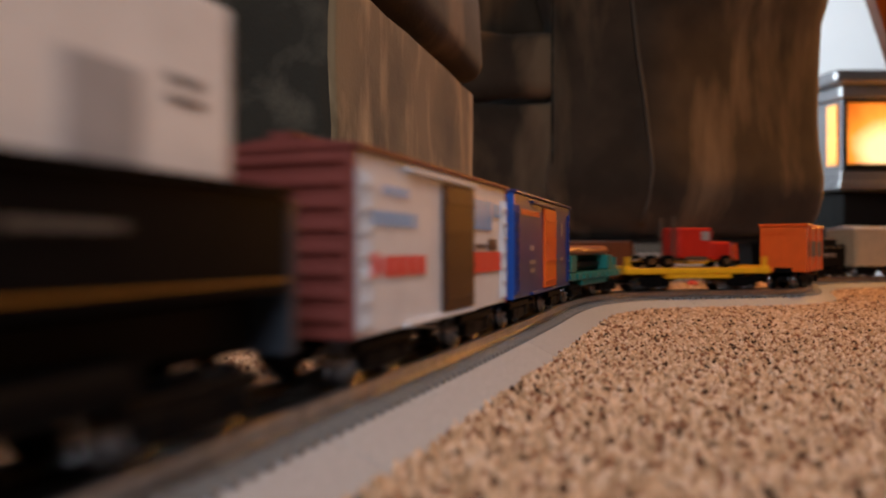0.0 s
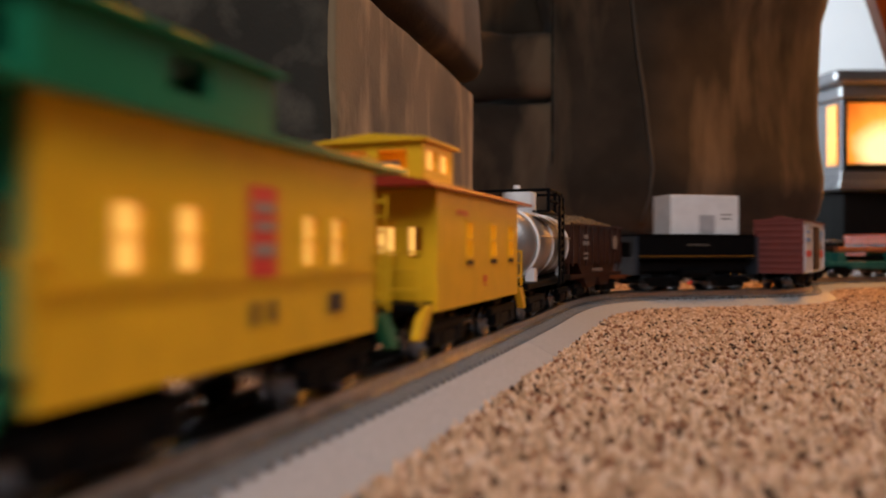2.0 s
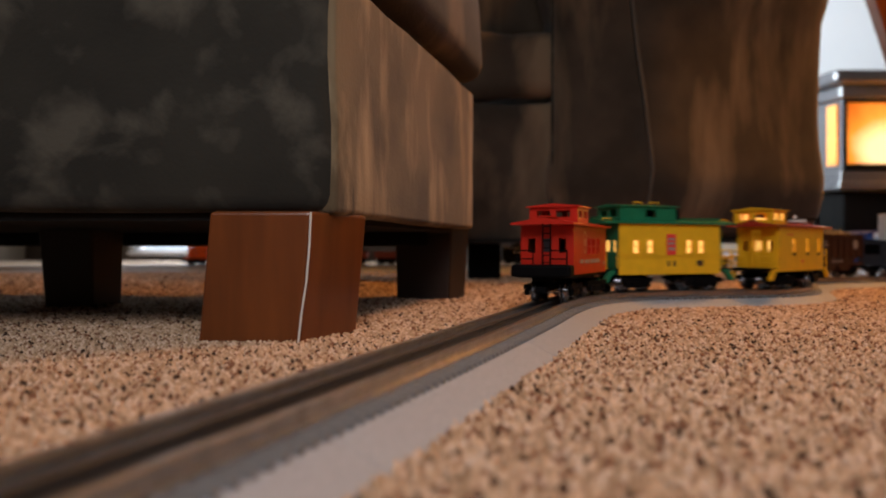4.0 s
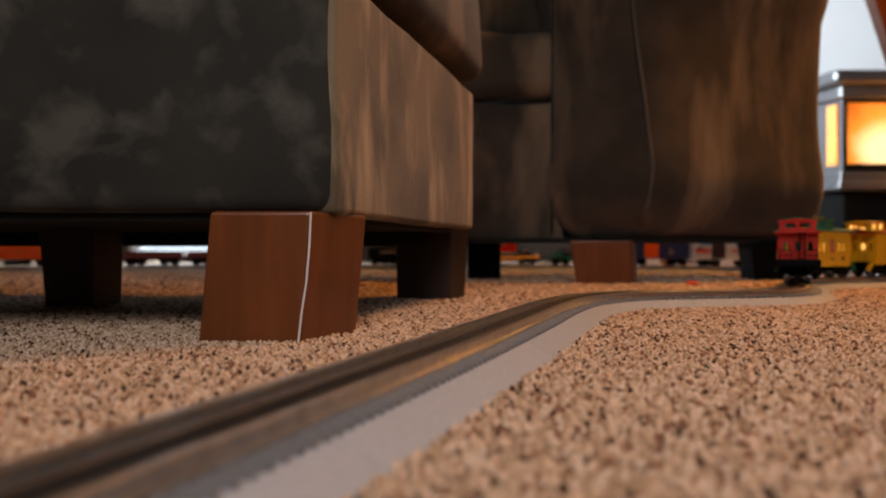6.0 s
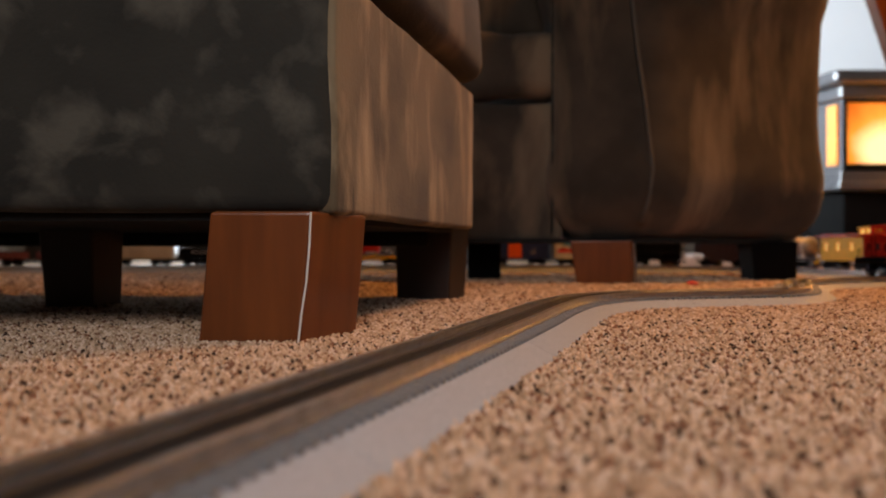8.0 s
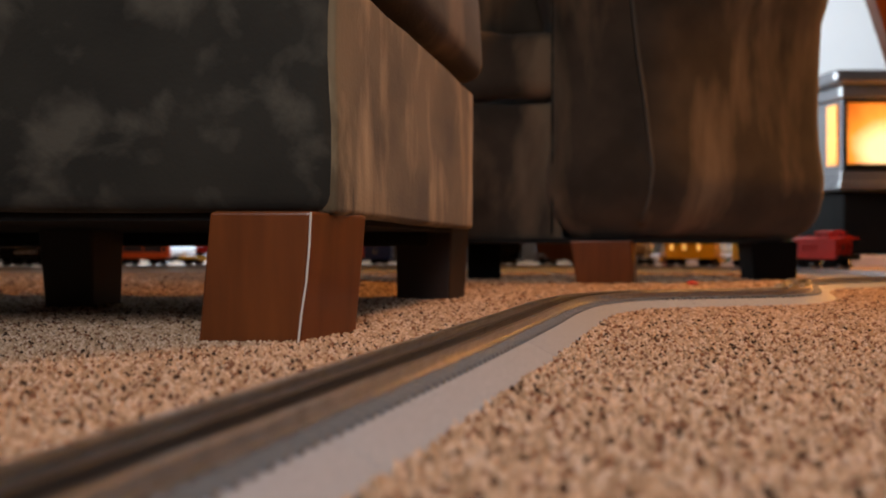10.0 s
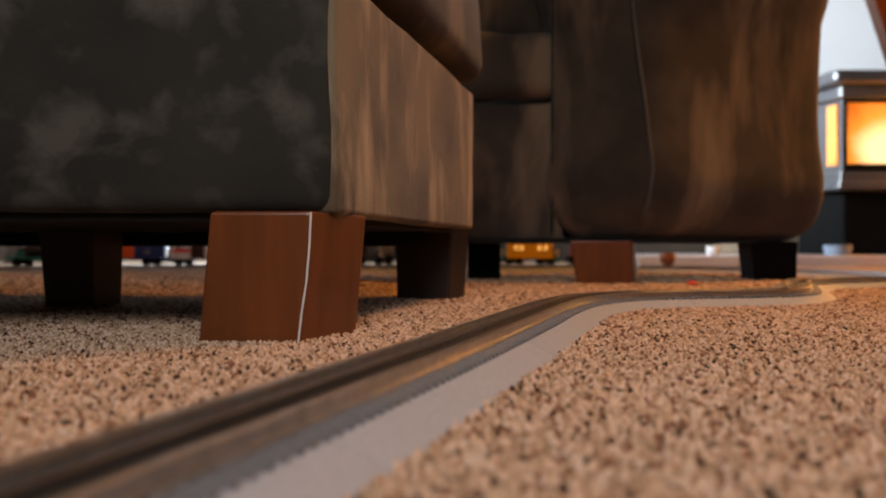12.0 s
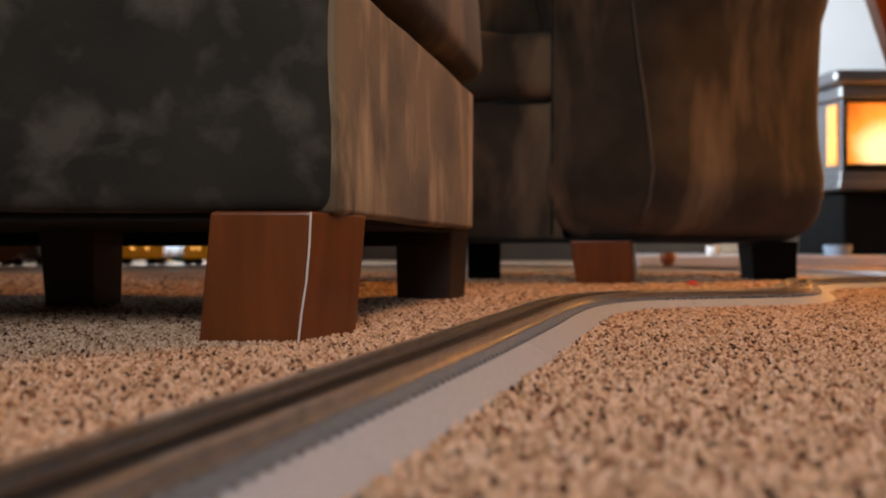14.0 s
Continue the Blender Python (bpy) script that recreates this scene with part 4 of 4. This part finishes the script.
def tank_car():
    car = add_car("tank_car", "bronze-silver tank car with white bands and black platform", 0.205, frame=False)
    zc, r = 0.0590, 0.0285
    part("deck", bx(B(), -0.100, 0.100, -0.027, 0.027, 0.0245, 0.0298, 0.001), M_BLACK, car, "black deck")
    n = 40
    caps = [(0.086, 0.001), (0.0848, 0.012), (0.081, 0.021), (0.076, 0.0265), (0.070, r)]

    def turned(name, prof, material, label):
        bm = B()
        rings = [[bm.verts.new((x, q * math.cos(a), zc + q * math.sin(a))) for a in np.arange(n) * 2 * math.pi / n] for x, q in prof]
        for a, b in zip(rings, rings[1:]):
            for i in range(n):
                bm.faces.new((a[i], a[(i + 1) % n], b[(i + 1) % n], b[i]))
        bm.faces.new(rings[0][::-1]), bm.faces.new(rings[-1])
        bmesh.ops.recalc_face_normals(bm, faces=bm.faces[:])
        return part(name, bm, material, car, label, True)

    turned("tank", [(-0.0695, r), (-0.02, r), (0.02, r), (0.0695, r)], M_TANK, "shiny bronze-silver tank shell")
    turned("tank_end", caps, M_TANK, "bronze-silver domed tank end")
    turned("tank_end", [(-x, q) for x, q in caps], M_TANK, "bronze-silver domed tank end")
    for x in (-0.069, -0.008, 0.026, 0.069):
        bm = B()
        rr = r + 0.0010
        ring = [[bm.verts.new((x + dx, q * math.cos(a), zc + q * math.sin(a))) for a in np.arange(n) * 2 * math.pi / n] for dx, q in ((-0.0022, r - 0.001), (-0.0022, rr), (0.0022, rr), (0.0022, r - 0.001))]
        for a, b in zip(ring, ring[1:]):
            for i in range(n):
                bm.faces.new((a[i], a[(i + 1) % n], b[(i + 1) % n], b[i]))
        bmesh.ops.recalc_face_normals(bm, faces=bm.faces[:])
        part("band", bm, M_WHITE, car, smooth=True)
    for x in (-0.066, 0.066):
        for sy in (-1, 1):
            part("saddle", prism(B(), [(x - 0.005, sy * 0.0255), (x + 0.005, sy * 0.0255), (x + 0.004, sy * 0.018), (x - 0.004, sy * 0.018)], 0.0298, 0.0400), M_WHITE, car)
    bm = cyl(B(), (-0.013, 0, zc + r + 0.006), (0, 0, 1), 0.0145, 0.020, 28)
    cyl(bm, (-0.013, 0, zc + r + 0.0165), (0, 0, 1), 0.011, 0.003, 24)
    cyl(bm, (-0.009, 0.003, zc + r + 0.020), (0, 0, 1), 0.003, 0.006, 12)
    part("dome", bm, M_WHITE, car, smooth=False)
    bm = B()
    for sy in (-1, 1):
        ya, yb = sorted((sy * 0.018, sy * 0.0315))
        bx(bm, -0.043, 0.017, ya, yb, 0.0850, 0.0868)
    part("platform", bm, M_BLACK, car, "black dome platform")
    for sy in (-1, 1):
        for x in (-0.042, -0.013, 0.016):
            part("railing_post", cyl(B(), (x, sy * 0.031, 0.0950), (0, 0, 1), 0.0017, 0.019, 8), M_BLACK, car)
        for z in (0.095, 0.1035):
            part("railing", cyl(B(), (-0.013, sy * 0.031, z), (1, 0, 0), 0.0013, 0.060, 8), M_BLACK, car)
    for x in (-0.042, 0.016):
        part("railing", cyl(B(), (x, 0, 0.1035), (0, 1, 0), 0.0013, 0.062, 8), M_BLACK, car)
    for sy in (-1, 1):
        for x in (0.002, 0.020):
            part("ladder_rail", bx(B(), x - 0.0020, x + 0.0020, sy * 0.0325 - 0.0012, sy * 0.0325 + 0.0012, 0.0245, 0.1010), M_BLACK, car)
        for z in np.linspace(0.034, 0.086, 9):
            part("rung", bx(B(), 0.004, 0.018, sy * 0.0325 - 0.0006, sy * 0.0325 + 0.0006, float(z), float(z) + 0.0030), M_BLACK, car)
        part("handrail", cyl(B(), (0, sy * (r + 0.0016), zc + 0.006), (1, 0, 0), 0.0008, 0.140, 8), M_TANK, car)
    return car


def hopper():
    car = add_car("hopper_car", "brown hopper car heaped with coal", 0.189, frame=False)
    L, W = 0.0944, 0.0300
    bm = section(B(), [(-W, 0.040), (W, 0.040), (W, 0.0800), (W - 0.002, 0.0800), (W - 0.002, 0.074), (-W + 0.002, 0.074), (-W + 0.002, 0.0800), (-W, 0.0800)], -L + 0.001, L - 0.001)
    for sy in (-1, 1):
        # chutes: slope sheets under the body
        for cx in (-0.026, 0.026):
            a = [bm.verts.new((cx + dx, sy * W * 0.98, z)) for dx, z in ((-0.045, 0.0405), (0.045, 0.0405), (0.012, 0.014), (-0.012, 0.014))]
            b = [bm.verts.new((cx + dx, 0, z)) for dx, z in ((-0.045, 0.0405), (0.045, 0.0405), (0.012, 0.014), (-0.012, 0.014))]
            for i in range(4):
                bm.faces.new((a[i], a[(i + 1) % 4], b[(i + 1) % 4], b[i]))
            bm.faces.new(a)
    bmesh.ops.recalc_face_normals(bm, faces=bm.faces[:])
    part("body", bm, M_BROWN, car)
    for sy in (-1, 1):
        for k in range(9):
            x = -L + 0.004 + k * (2 * L - 0.008) / 8
            part("side_rib", bx(B(), x - 0.0012, x + 0.0012, min(sy * W, sy * (W + 0.0016)), max(sy * W, sy * (W + 0.0016)), 0.0375, 0.0800), M_BROWN, car)
        part("top_rail", bx(B(), -L, L, min(sy * W, sy * (W + 0.002)), max(sy * W, sy * (W + 0.002)), 0.0795, 0.0820), M_BROWN, car)
        part("side_sill", bx(B(), -L, L, sy * (W - 0.001) - 0.0015, sy * (W - 0.001) + 0.0015, 0.0245, 0.0285), M_BROWN, car)
    for d in (1, -1):
        bm = B()
        for y in (-W + 0.003, 0.0, W - 0.003):
            bx(bm, d * (L - 0.002) - 0.001, d * (L - 0.002) + 0.001, y - 0.001, y + 0.001, 0.026, 0.041)
        bx(bm, d * (L - 0.0015) - 0.0015, d * (L - 0.0015) + 0.0015, -W, W, 0.040, 0.0800)
        bx(bm, min(d * (L - 0.03), d * L), max(d * (L - 0.03), d * L), -W + 0.001, W - 0.001, 0.0235, 0.0265)
        part("end_frame", bm, M_BROWN, car)
    bm = B()
    nx, ny = 34, 11
    vs = [[bm.verts.new((-L + 0.003 + i * (2 * L - 0.006) / nx, -W + 0.0025 + j * (2 * W - 0.005) / ny,
                         0.0795 + 0.0125 * max(0.0, math.sin(math.pi * i / nx)) ** 0.4 * math.sin(math.pi * j / ny) + 0.005 * noise.noise((i * 1.3, j * 1.3, 3.1)))) for j in range(ny + 1)] for i in range(nx + 1)]
    for i in range(nx):
        for j in range(ny):
            bm.faces.new((vs[i][j], vs[i + 1][j], vs[i + 1][j + 1], vs[i][j + 1]))
    part("coal_load", bm, M_COAL, car, "heaped black coal load")
    y = -W - 0.0018
    lettering("lettering", car, word(-0.058, -0.040, 0.066, 0.0705, 3) + word(-0.060, -0.036, 0.059, 0.0635, 5) + word(-0.058, -0.040, 0.049, 0.0515, 5) + word(-0.058, -0.042, 0.044, 0.0465, 4), y, M_PRINT_WHITE, "white lettering bars")
    bm = cyl(B(), (0.062, y, 0.063), (0, 1, 0), 0.0085, 0.0006, 24)
    part("emblem", bm, M_PRINT_WHITE, car, "pale oval emblem")
    lettering("number_bars", car, word(-0.020, 0.020, 0.030, 0.034, 6), -W * 0.985, M_PRINT_WHITE, "white bars")
    return car


def gondola():
    car = add_car("dump_car", "black dump car with a gold stripe", 0.180)
    L, W, z0, z1 = 0.0853, 0.0290, 0.0420, 0.0720
    part("bin_floor", bx(B(), -L, L, -W, W, z0, z0 + 0.003), M_BLACK, car)
    for sy in (-1, 1):
        part("bin_side", bx(B(), -L, L, sy * (W - 0.001) - 0.001, sy * (W - 0.001) + 0.001, z0 + 0.003, z1, 0.0004), M_BLACK, car)
    for d in (1, -1):
        part("bin_end", bx(B(), d * (L - 0.001) - 0.001, d * (L - 0.001) + 0.001, -W + 0.002, W - 0.002, z0 + 0.003, z1), M_BLACK, car)
    part("chassis", bx(B(), -L + 0.004, L - 0.004, -0.019, 0.019, 0.0245, 0.0415, 0.002), M_BLACK, car)
    part("air_tank", cyl(B(), (0.0, -0.021, 0.0235), (1, 0, 0), 0.006, 0.046, 16), M_BLACK, car)
    part("air_tank", cyl(B(), (0.0, 0.021, 0.0235), (1, 0, 0), 0.006, 0.046, 16), M_BLACK, car)
    for d in (1, -1):
        xe = d * (L + 0.0035)
        bm = pierced(B(), 1, -W, W, 0.0215, z1 - 0.001, xe - 0.002, xe + 0.002, [(-W + 0.012, W - 0.012, z0 + 0.002, z1 - 0.008)])
        part("end_frame", bm, plastic("blue_grey_plastic", (0.03, 0.04, 0.055)), car)
    for sy in (-1, 1):
        part("top_rail", bx(B(), -L - 0.001, L + 0.001, sy * W - 0.002, sy * W + 0.002, z1, z1 + 0.0022), M_BLACK, car)
    lettering("stripe", car, [(-L, L, z0 + 0.003, z0 + 0.0042)], -W - 0.0006, plastic("gold_stripe_paint", (0.22, 0.10, 0.015)), "thin gold stripe")
    lettering("lettering", car, word(-0.016, 0.016, 0.0590, 0.0615, 7), -W - 0.0013, plastic("dull_grey_print", (0.16, 0.14, 0.12), amount=0.1), "dull grey lettering bars")
    # the white carton that rides in it
    part("carton", bx(B(), -0.036, 0.066, -0.0215, 0.0215, z0 + 0.0032, 0.1260, 0.0010, 2), M_WHITE, car, "white cardboard carton standing in the bin")
    lettering("carton_print", car, [(0.006, 0.029, 0.075, 0.0995)], -0.0219, plastic("grey_print", (0.42, 0.42, 0.44)), "grey printed panel")
    lettering("carton_lettering", car, word(0.039, 0.055, 0.099, 0.1015, 3) + [(0.039, 0.054, 0.094, 0.0955)], -0.0219, M_PRINT_DARK, "thin dark print lines")
    return car


def low_gondola(label):
    car = add_car("gondola_car", label, 0.190)
    L, W, z0, z1 = 0.0930, 0.0290, 0.0235, 0.0430
    part("floor_plate", bx(B(), -L, L, -W, W, z0, z0 + 0.003), M_MAROON, car)
    for sy in (-1, 1):
        part("side_wall", bx(B(), -L, L, sy * (W - 0.001) - 0.001, sy * (W - 0.001) + 0.001, z0 + 0.003, z1, 0.0004), M_MAROON, car)
        part("top_rail", bx(B(), -L, L, sy * W - 0.0016, sy * W + 0.0016, z1, z1 + 0.0022), M_MAROON, car)
        for k in range(9):
            x = -L + 0.006 + k * (2 * L - 0.012) / 8
            part("side_rib", bx(B(), x - 0.0013, x + 0.0013, min(sy * W, sy * (W + 0.0016)), max(sy * W, sy * (W + 0.0016)), z0 + 0.001, z1), M_MAROON, car)
    for d in (1, -1):
        part("end_wall", bx(B(), d * (L - 0.001) - 0.001, d * (L - 0.001) + 0.001, -W + 0.002, W - 0.002, z0 + 0.003, z1), M_MAROON, car)
    return car


def flatcar(label, color, load):
    car = add_car("flatcar", label, 0.215, frame=False)
    L, W = 0.1075, 0.0290
    bm = bx(B(), -L, L, -W, W, 0.0225, 0.0300, 0.001)
    bx(bm, -0.048, 0.048, -W + 0.001, W - 0.001, 0.0165, 0.0225, 0.001)
    for sy in (-1, 1):
        for k in range(9):
            x = -0.092 + k * 0.023
            bx(bm, x - 0.002, x + 0.002, min(sy * W, sy * (W + 0.0015)), max(sy * W, sy * (W + 0.0015)), 0.0235, 0.0295)
    part("deck", bm, color, car)
    for d in (1, -1):
        bm = bx(B(), d * (L - 0.006) - 0.006, d * (L - 0.006) + 0.006, -W + 0.004, W - 0.004, 0.0300, 0.0330)
        bx(bm, d * (L - 0.006) - 0.002, d * (L - 0.006) + 0.002, -W + 0.004, -W + 0.010, 0.0330, 0.0450)
        part("bulkhead", bm, color, car)
    load(car)
    return car


def pipes(car):
    for x in (-0.07, 0.07):
        part("cradle", bx(B(), x - 0.010, x + 0.010, -0.026, 0.026, 0.0305, 0.0480, 0.001), M_TEAL, car)
    for k in range(4):
        y = -0.0165 + k * 0.011
        bm = cyl(B(), (0, y, 0.0535), (1, 0, 0), 0.0054, 0.150, 16)
        part("pipe", bm, M_BROWN if k else plastic("copper_brown_pipe", (0.32, 0.12, 0.06)), car)
    for k in range(3):
        part("pipe", cyl(B(), (0, -0.011 + k * 0.011, 0.0365), (1, 0, 0), 0.0052, 0.118, 16), M_BLACK, car)


def lorry(car):
    z = 0.0302
    part("lorry_chassis", bx(B(), -0.078, 0.058, -0.010, 0.010, z + 0.008, z + 0.013, 0.001), M_CHROME, car, "silver lorry chassis")
    for x in (-0.066, -0.042, 0.045):
        for sy in (-1, 1):
            part("lorry_wheel", cyl(B(), (x, sy * 0.0175, z + 0.0085), (0, 1, 0), 0.0085, 0.009, 20), M_BLACK, car)
            part("lorry_hub", cyl(B(), (x, sy * 0.0224, z + 0.0085), (0, 1, 0), 0.0045, 0.0012, 16), M_CHROME, car)
    part("lorry_cab", bx(B(), -0.026, 0.024, -0.0195, 0.0195, z + 0.013, z + 0.053, 0.003, 2), M_RED, car, "red lorry cab with sleeper")
    part("lorry_bonnet", bx(B(), 0.024, 0.058, -0.0150, 0.0150, z + 0.010, z + 0.035, 0.004, 2), M_RED, car)
    part("lorry_windscreen", bx(B(), 0.0238, 0.0248, -0.016, 0.016, z + 0.036, z + 0.049), M_PRINT_DARK, car)
    for sy in (-1, 1):
        part("lorry_side_window", bx(B(), 0.008, 0.020, sy * 0.0197 - 0.0004, sy * 0.0197 + 0.0004, z + 0.036, z + 0.048), M_PRINT_WHITE, car)
        part("lorry_exhaust", cyl(B(), (-0.030, sy * 0.015, z + 0.038), (0, 0, 1), 0.0018, 0.058, 10), M_CHROME, car)
        part("lorry_tank", cyl(B(), (0.0, sy * 0.017, z + 0.0105), (1, 0, 0), 0.0055, 0.03, 14), M_CHROME, car)
    part("fifth_wheel", cyl(B(), (-0.058, 0, z + 0.017), (0, 0, 1), 0.013, 0.006, 18), M_PRINT_WHITE, car, "pale fifth wheel plate")


def orange_car():
    car = add_car("service_car", "orange boxy service car with dark window band", 0.175)
    L, W = 0.083, 0.0300
    part("body", bx(B(), -L, L, -W, W, 0.0230, 0.0860, 0.002, 2), M_ORANGE, car)
    part("roof", bx(B(), -L - 0.002, L + 0.002, -W - 0.0015, W + 0.0015, 0.0862, 0.0895, 0.001), M_ORANGE, car)
    for sy in (-1, 1):
        part("window_band", bx(B(), -0.070, 0.076, sy * (W + 0.0003) - 0.0006, sy * (W + 0.0003) + 0.0006, 0.0440, 0.0660), M_PRINT_DARK, car, "dark window band")
        for x in (-0.06, 0.0, 0.06):
            part("rib", bx(B(), x - 0.0012, x + 0.0012, sy * (W + 0.0008) - 0.0010, sy * (W + 0.0008) + 0.0010, 0.0240, 0.0850), M_ORANGE, car)
    for d in (1, -1):
        part("end_rib", bx(B(), d * (L + 0.0006) - 0.0008, d * (L + 0.0006) + 0.0008, -W + 0.004, W - 0.004, 0.0760, 0.0790), M_ORANGE, car)
    return car


def locomotive(label, body, length=0.27):
    car = add_car("locomotive", label, length)
    L, W = length / 2 - 0.006, 0.0285
    part("walkway", bx(B(), -L, L, -W, W, 0.0225, 0.0275, 0.001), body, car)
    part("long_hood", bx(B(), -L + 0.012, L - 0.075, -0.018, 0.018, 0.0275, 0.0820, 0.004, 2), body, car)
    part("cab", bx(B(), L - 0.074, L - 0.036, -W + 0.001, W - 0.001, 0.0275, 0.0920, 0.003, 2), body, car)
    part("short_hood", bx(B(), L - 0.035, L - 0.008, -0.018, 0.018, 0.0275, 0.0640, 0.004, 2), body, car)
    for sy in (-1, 1):
        part("cab_window", bx(B(), L - 0.068, L - 0.044, sy * (W - 0.001) - 0.0004, sy * (W - 0.001) + 0.0004, 0.066, 0.082), M_STEEL, car)
        bm = cyl(B(), (0, sy * W, 0.046), (1, 0, 0), 0.0007, 2 * L - 0.01, 6)
        for k in range(8):
            cyl(bm, (-L + 0.006 + k * (2 * L - 0.012) / 7, sy * W, 0.0365), (0, 0, 1), 0.0007, 0.019, 6)
        part("handrail", bm, M_STEEL, car)
    part("fuel_tank", bx(B(), -0.035, 0.035, -0.02, 0.02, 0.004, 0.0170, 0.002), M_BLACK, car)
    for k in range(3):
        part("roof_fan", cyl(B(), (-L + 0.05 + k * 0.035, 0, 0.0835), (0, 0, 1), 0.010, 0.003, 18), M_STEEL, car)
    return car


def tender(label, body):
    car = add_car("tender", label, 0.146)
    L, W = 0.070, 0.0275
    part("body", bx(B(), -L, L, -W, W, 0.0215, 0.0640, 0.002, 2), body, car)
    part("collar", bx(B(), -L + 0.006, L - 0.030, -W + 0.003, W - 0.003, 0.0642, 0.0730, 0.003, 2), body, car)
    bm = B()
    nx, ny = 16, 8
    vs = [[bm.verts.new((-L + 0.01 + i * 0.095 / nx, -0.022 + j * 0.044 / ny, 0.0725 + 0.007 * math.sin(math.pi * i / nx) * math.sin(math.pi * j / ny) + 0.0025 * noise.noise((i * 0.9, j * 0.9, 7.7)))) for j in range(ny + 1)] for i in range(nx + 1)]
    for i in range(nx):
        for j in range(ny):
            bm.faces.new((vs[i][j], vs[i + 1][j], vs[i + 1][j + 1], vs[i][j + 1]))
    part("coal_load", bm, M_COAL, car, "heaped black coal load")
    for sy in (-1, 1):
        part("handrail", cyl(B(), (0, sy * (W + 0.0015), 0.058), (1, 0, 0), 0.0007, 2 * L - 0.01, 6), M_STEEL, car)
        lettering("lettering", car, word(-0.03, 0.03, 0.040, 0.047, 7), sy * (W + 0.0003), M_PRINT_WHITE, "white lettering bars")
    return car


def train():
    """From the last car to the first."""
    caboose("bright red caboose with black frame and railings", M_RED, M_RED, M_RED, M_RED, 0.178, style="red")
    caboose("yellow caboose with green ends, roof and lit windows", M_YELLOW_B, M_GREEN, M_GREEN, M_GREEN, 0.192, style="green", lit=True)
    caboose("amber yellow caboose with red roof and lit windows", M_YELLOW, M_YELLOW, M_REDROOF, M_YELLOW, 0.192, style="yellow", lit=True)
    tank_car()
    hopper()
    gondola()
    boxcar("silver-white boxcar with maroon ends and brown door", M_SILVER, M_MAROON, M_BROWN, M_MAROON, 0.205, silver_deco)
    boxcar("navy blue boxcar with an orange sliding door", M_BLUE, M_BLUE_END, M_ORANGE, M_BLUE, 0.213, blue_deco)
    flatcar("teal flatcar loaded with pipes", M_TEAL, pipes)
    flatcar("yellow flatcar carrying a red toy lorry", M_YELLOW, lorry)
    orange_car()
    tender("black coal tender with steel handrails", M_BLACK)
    tender("black coal tender with steel handrails", M_BLACK)
    boxcar("cream boxcar with a pale roof", plastic("cream_plastic", (0.55, 0.44, 0.30)), plastic("cream_end_plastic", (0.50, 0.40, 0.28)), plastic("cream_door_plastic", (0.48, 0.38, 0.26)), M_SILVER)
    low_gondola("low dark red gondola car with ribbed sides")
    low_gondola("low dark red gondola car with ribbed sides")
    tender("dark grey coal tender with steel handrails", plastic("grey_engine_plastic", (0.10, 0.10, 0.11)))
    locomotive("orange hood locomotive with steel railings", M_ORANGE, 0.25)


# ---- where the last car's middle is on the line, second by second ----
TAIL = [(0.0, -0.922), (0.5, -0.652), (1.0, -0.410), (1.5, -0.183), (2.0, 0.027), (2.5, 0.241), (3.0, 0.450), (4.0, 0.86), (5.3, 1.31), (5.9, 1.46), (6.5, 1.585), (7.1, 1.69), (7.5, 1.80), (8.2, 2.00), (9.3, 2.285), (10.3, 2.565), (10.9, 2.76), (11.5, 3.025), (12.5, 3.465), (13.5, 4.034), (14.0, 4.323)]
# how far ahead of the last car's middle each car's middle runs
AHEAD = [0.0, 0.2097, 0.4325, 0.646, 0.8539, 1.0876, 1.316, 1.5432, 1.7929, 2.039, 2.263, 2.442, 2.612, 2.805, 3.020, 3.230, 3.415, 3.628]


def tail(t):
    ts, ss = [a for a, _ in TAIL], [b for _, b in TAIL]
    i = max(0, min(len(ts) - 2, int(np.searchsorted(ts, t, "right")) - 1))

    def slope(k):
        if k <= 0:
            return (ss[1] - ss[0]) / (ts[1] - ts[0])
        if k >= len(ts) - 1:
            return (ss[-1] - ss[-2]) / (ts[-1] - ts[-2])
        return (ss[k + 1] - ss[k - 1]) / (ts[k + 1] - ts[k - 1])

    h = ts[i + 1] - ts[i]
    u = (t - ts[i]) / h
    return (2*u**3 - 3*u**2 + 1) * ss[i] + (u**3 - 2*u**2 + u) * h * slope(i) + (-2*u**3 + 3*u**2) * ss[i + 1] + (u**3 - u**2) * h * slope(i + 1)


def motions():
    times = [round(k * 0.2, 2) for k in range(71)]
    for (car, trucks, a), off in zip(CARS, AHEAD):
        rows, turns = [], ([], [])
        for t in times:
            s = tail(t) + off
            (fx, fy), (bx_, by_) = on_line(s + a), on_line(s - a)
            h = math.degrees(math.atan2(fy - by_, fx - bx_))
            rows.append((t, pose((fx + bx_) / 2, (fy + by_) / 2, RAIL_TOP, 0, 0, h)))
            for k, d in ((0, a), (1, -a)):
                turns[k].append((t, pose(d, 0, 0, 0, 0, (math.degrees(heading(s + d)) - h + 180) % 360 - 180)))
        walk(car, rows)
        for tr, r in zip(trucks, turns):
            walk(tr, r)


room()
window("window_1", pose(0.80, -0.8, 0.50, 0, 0, 180), 1.2, 1.1)
window("window_3", pose(-2.10, 4.8, 0.03, 0, 0, 0), 1.0, 2.02)
window("window_2", pose(-2.8, 2.4, 0.7, 0, 0, 90), 1.6, 1.3)
near_sofa()
far_sofa()
stove()
side_table()
small_things()
unseen_ceiling_light()
train()
track()
pile()
motions()
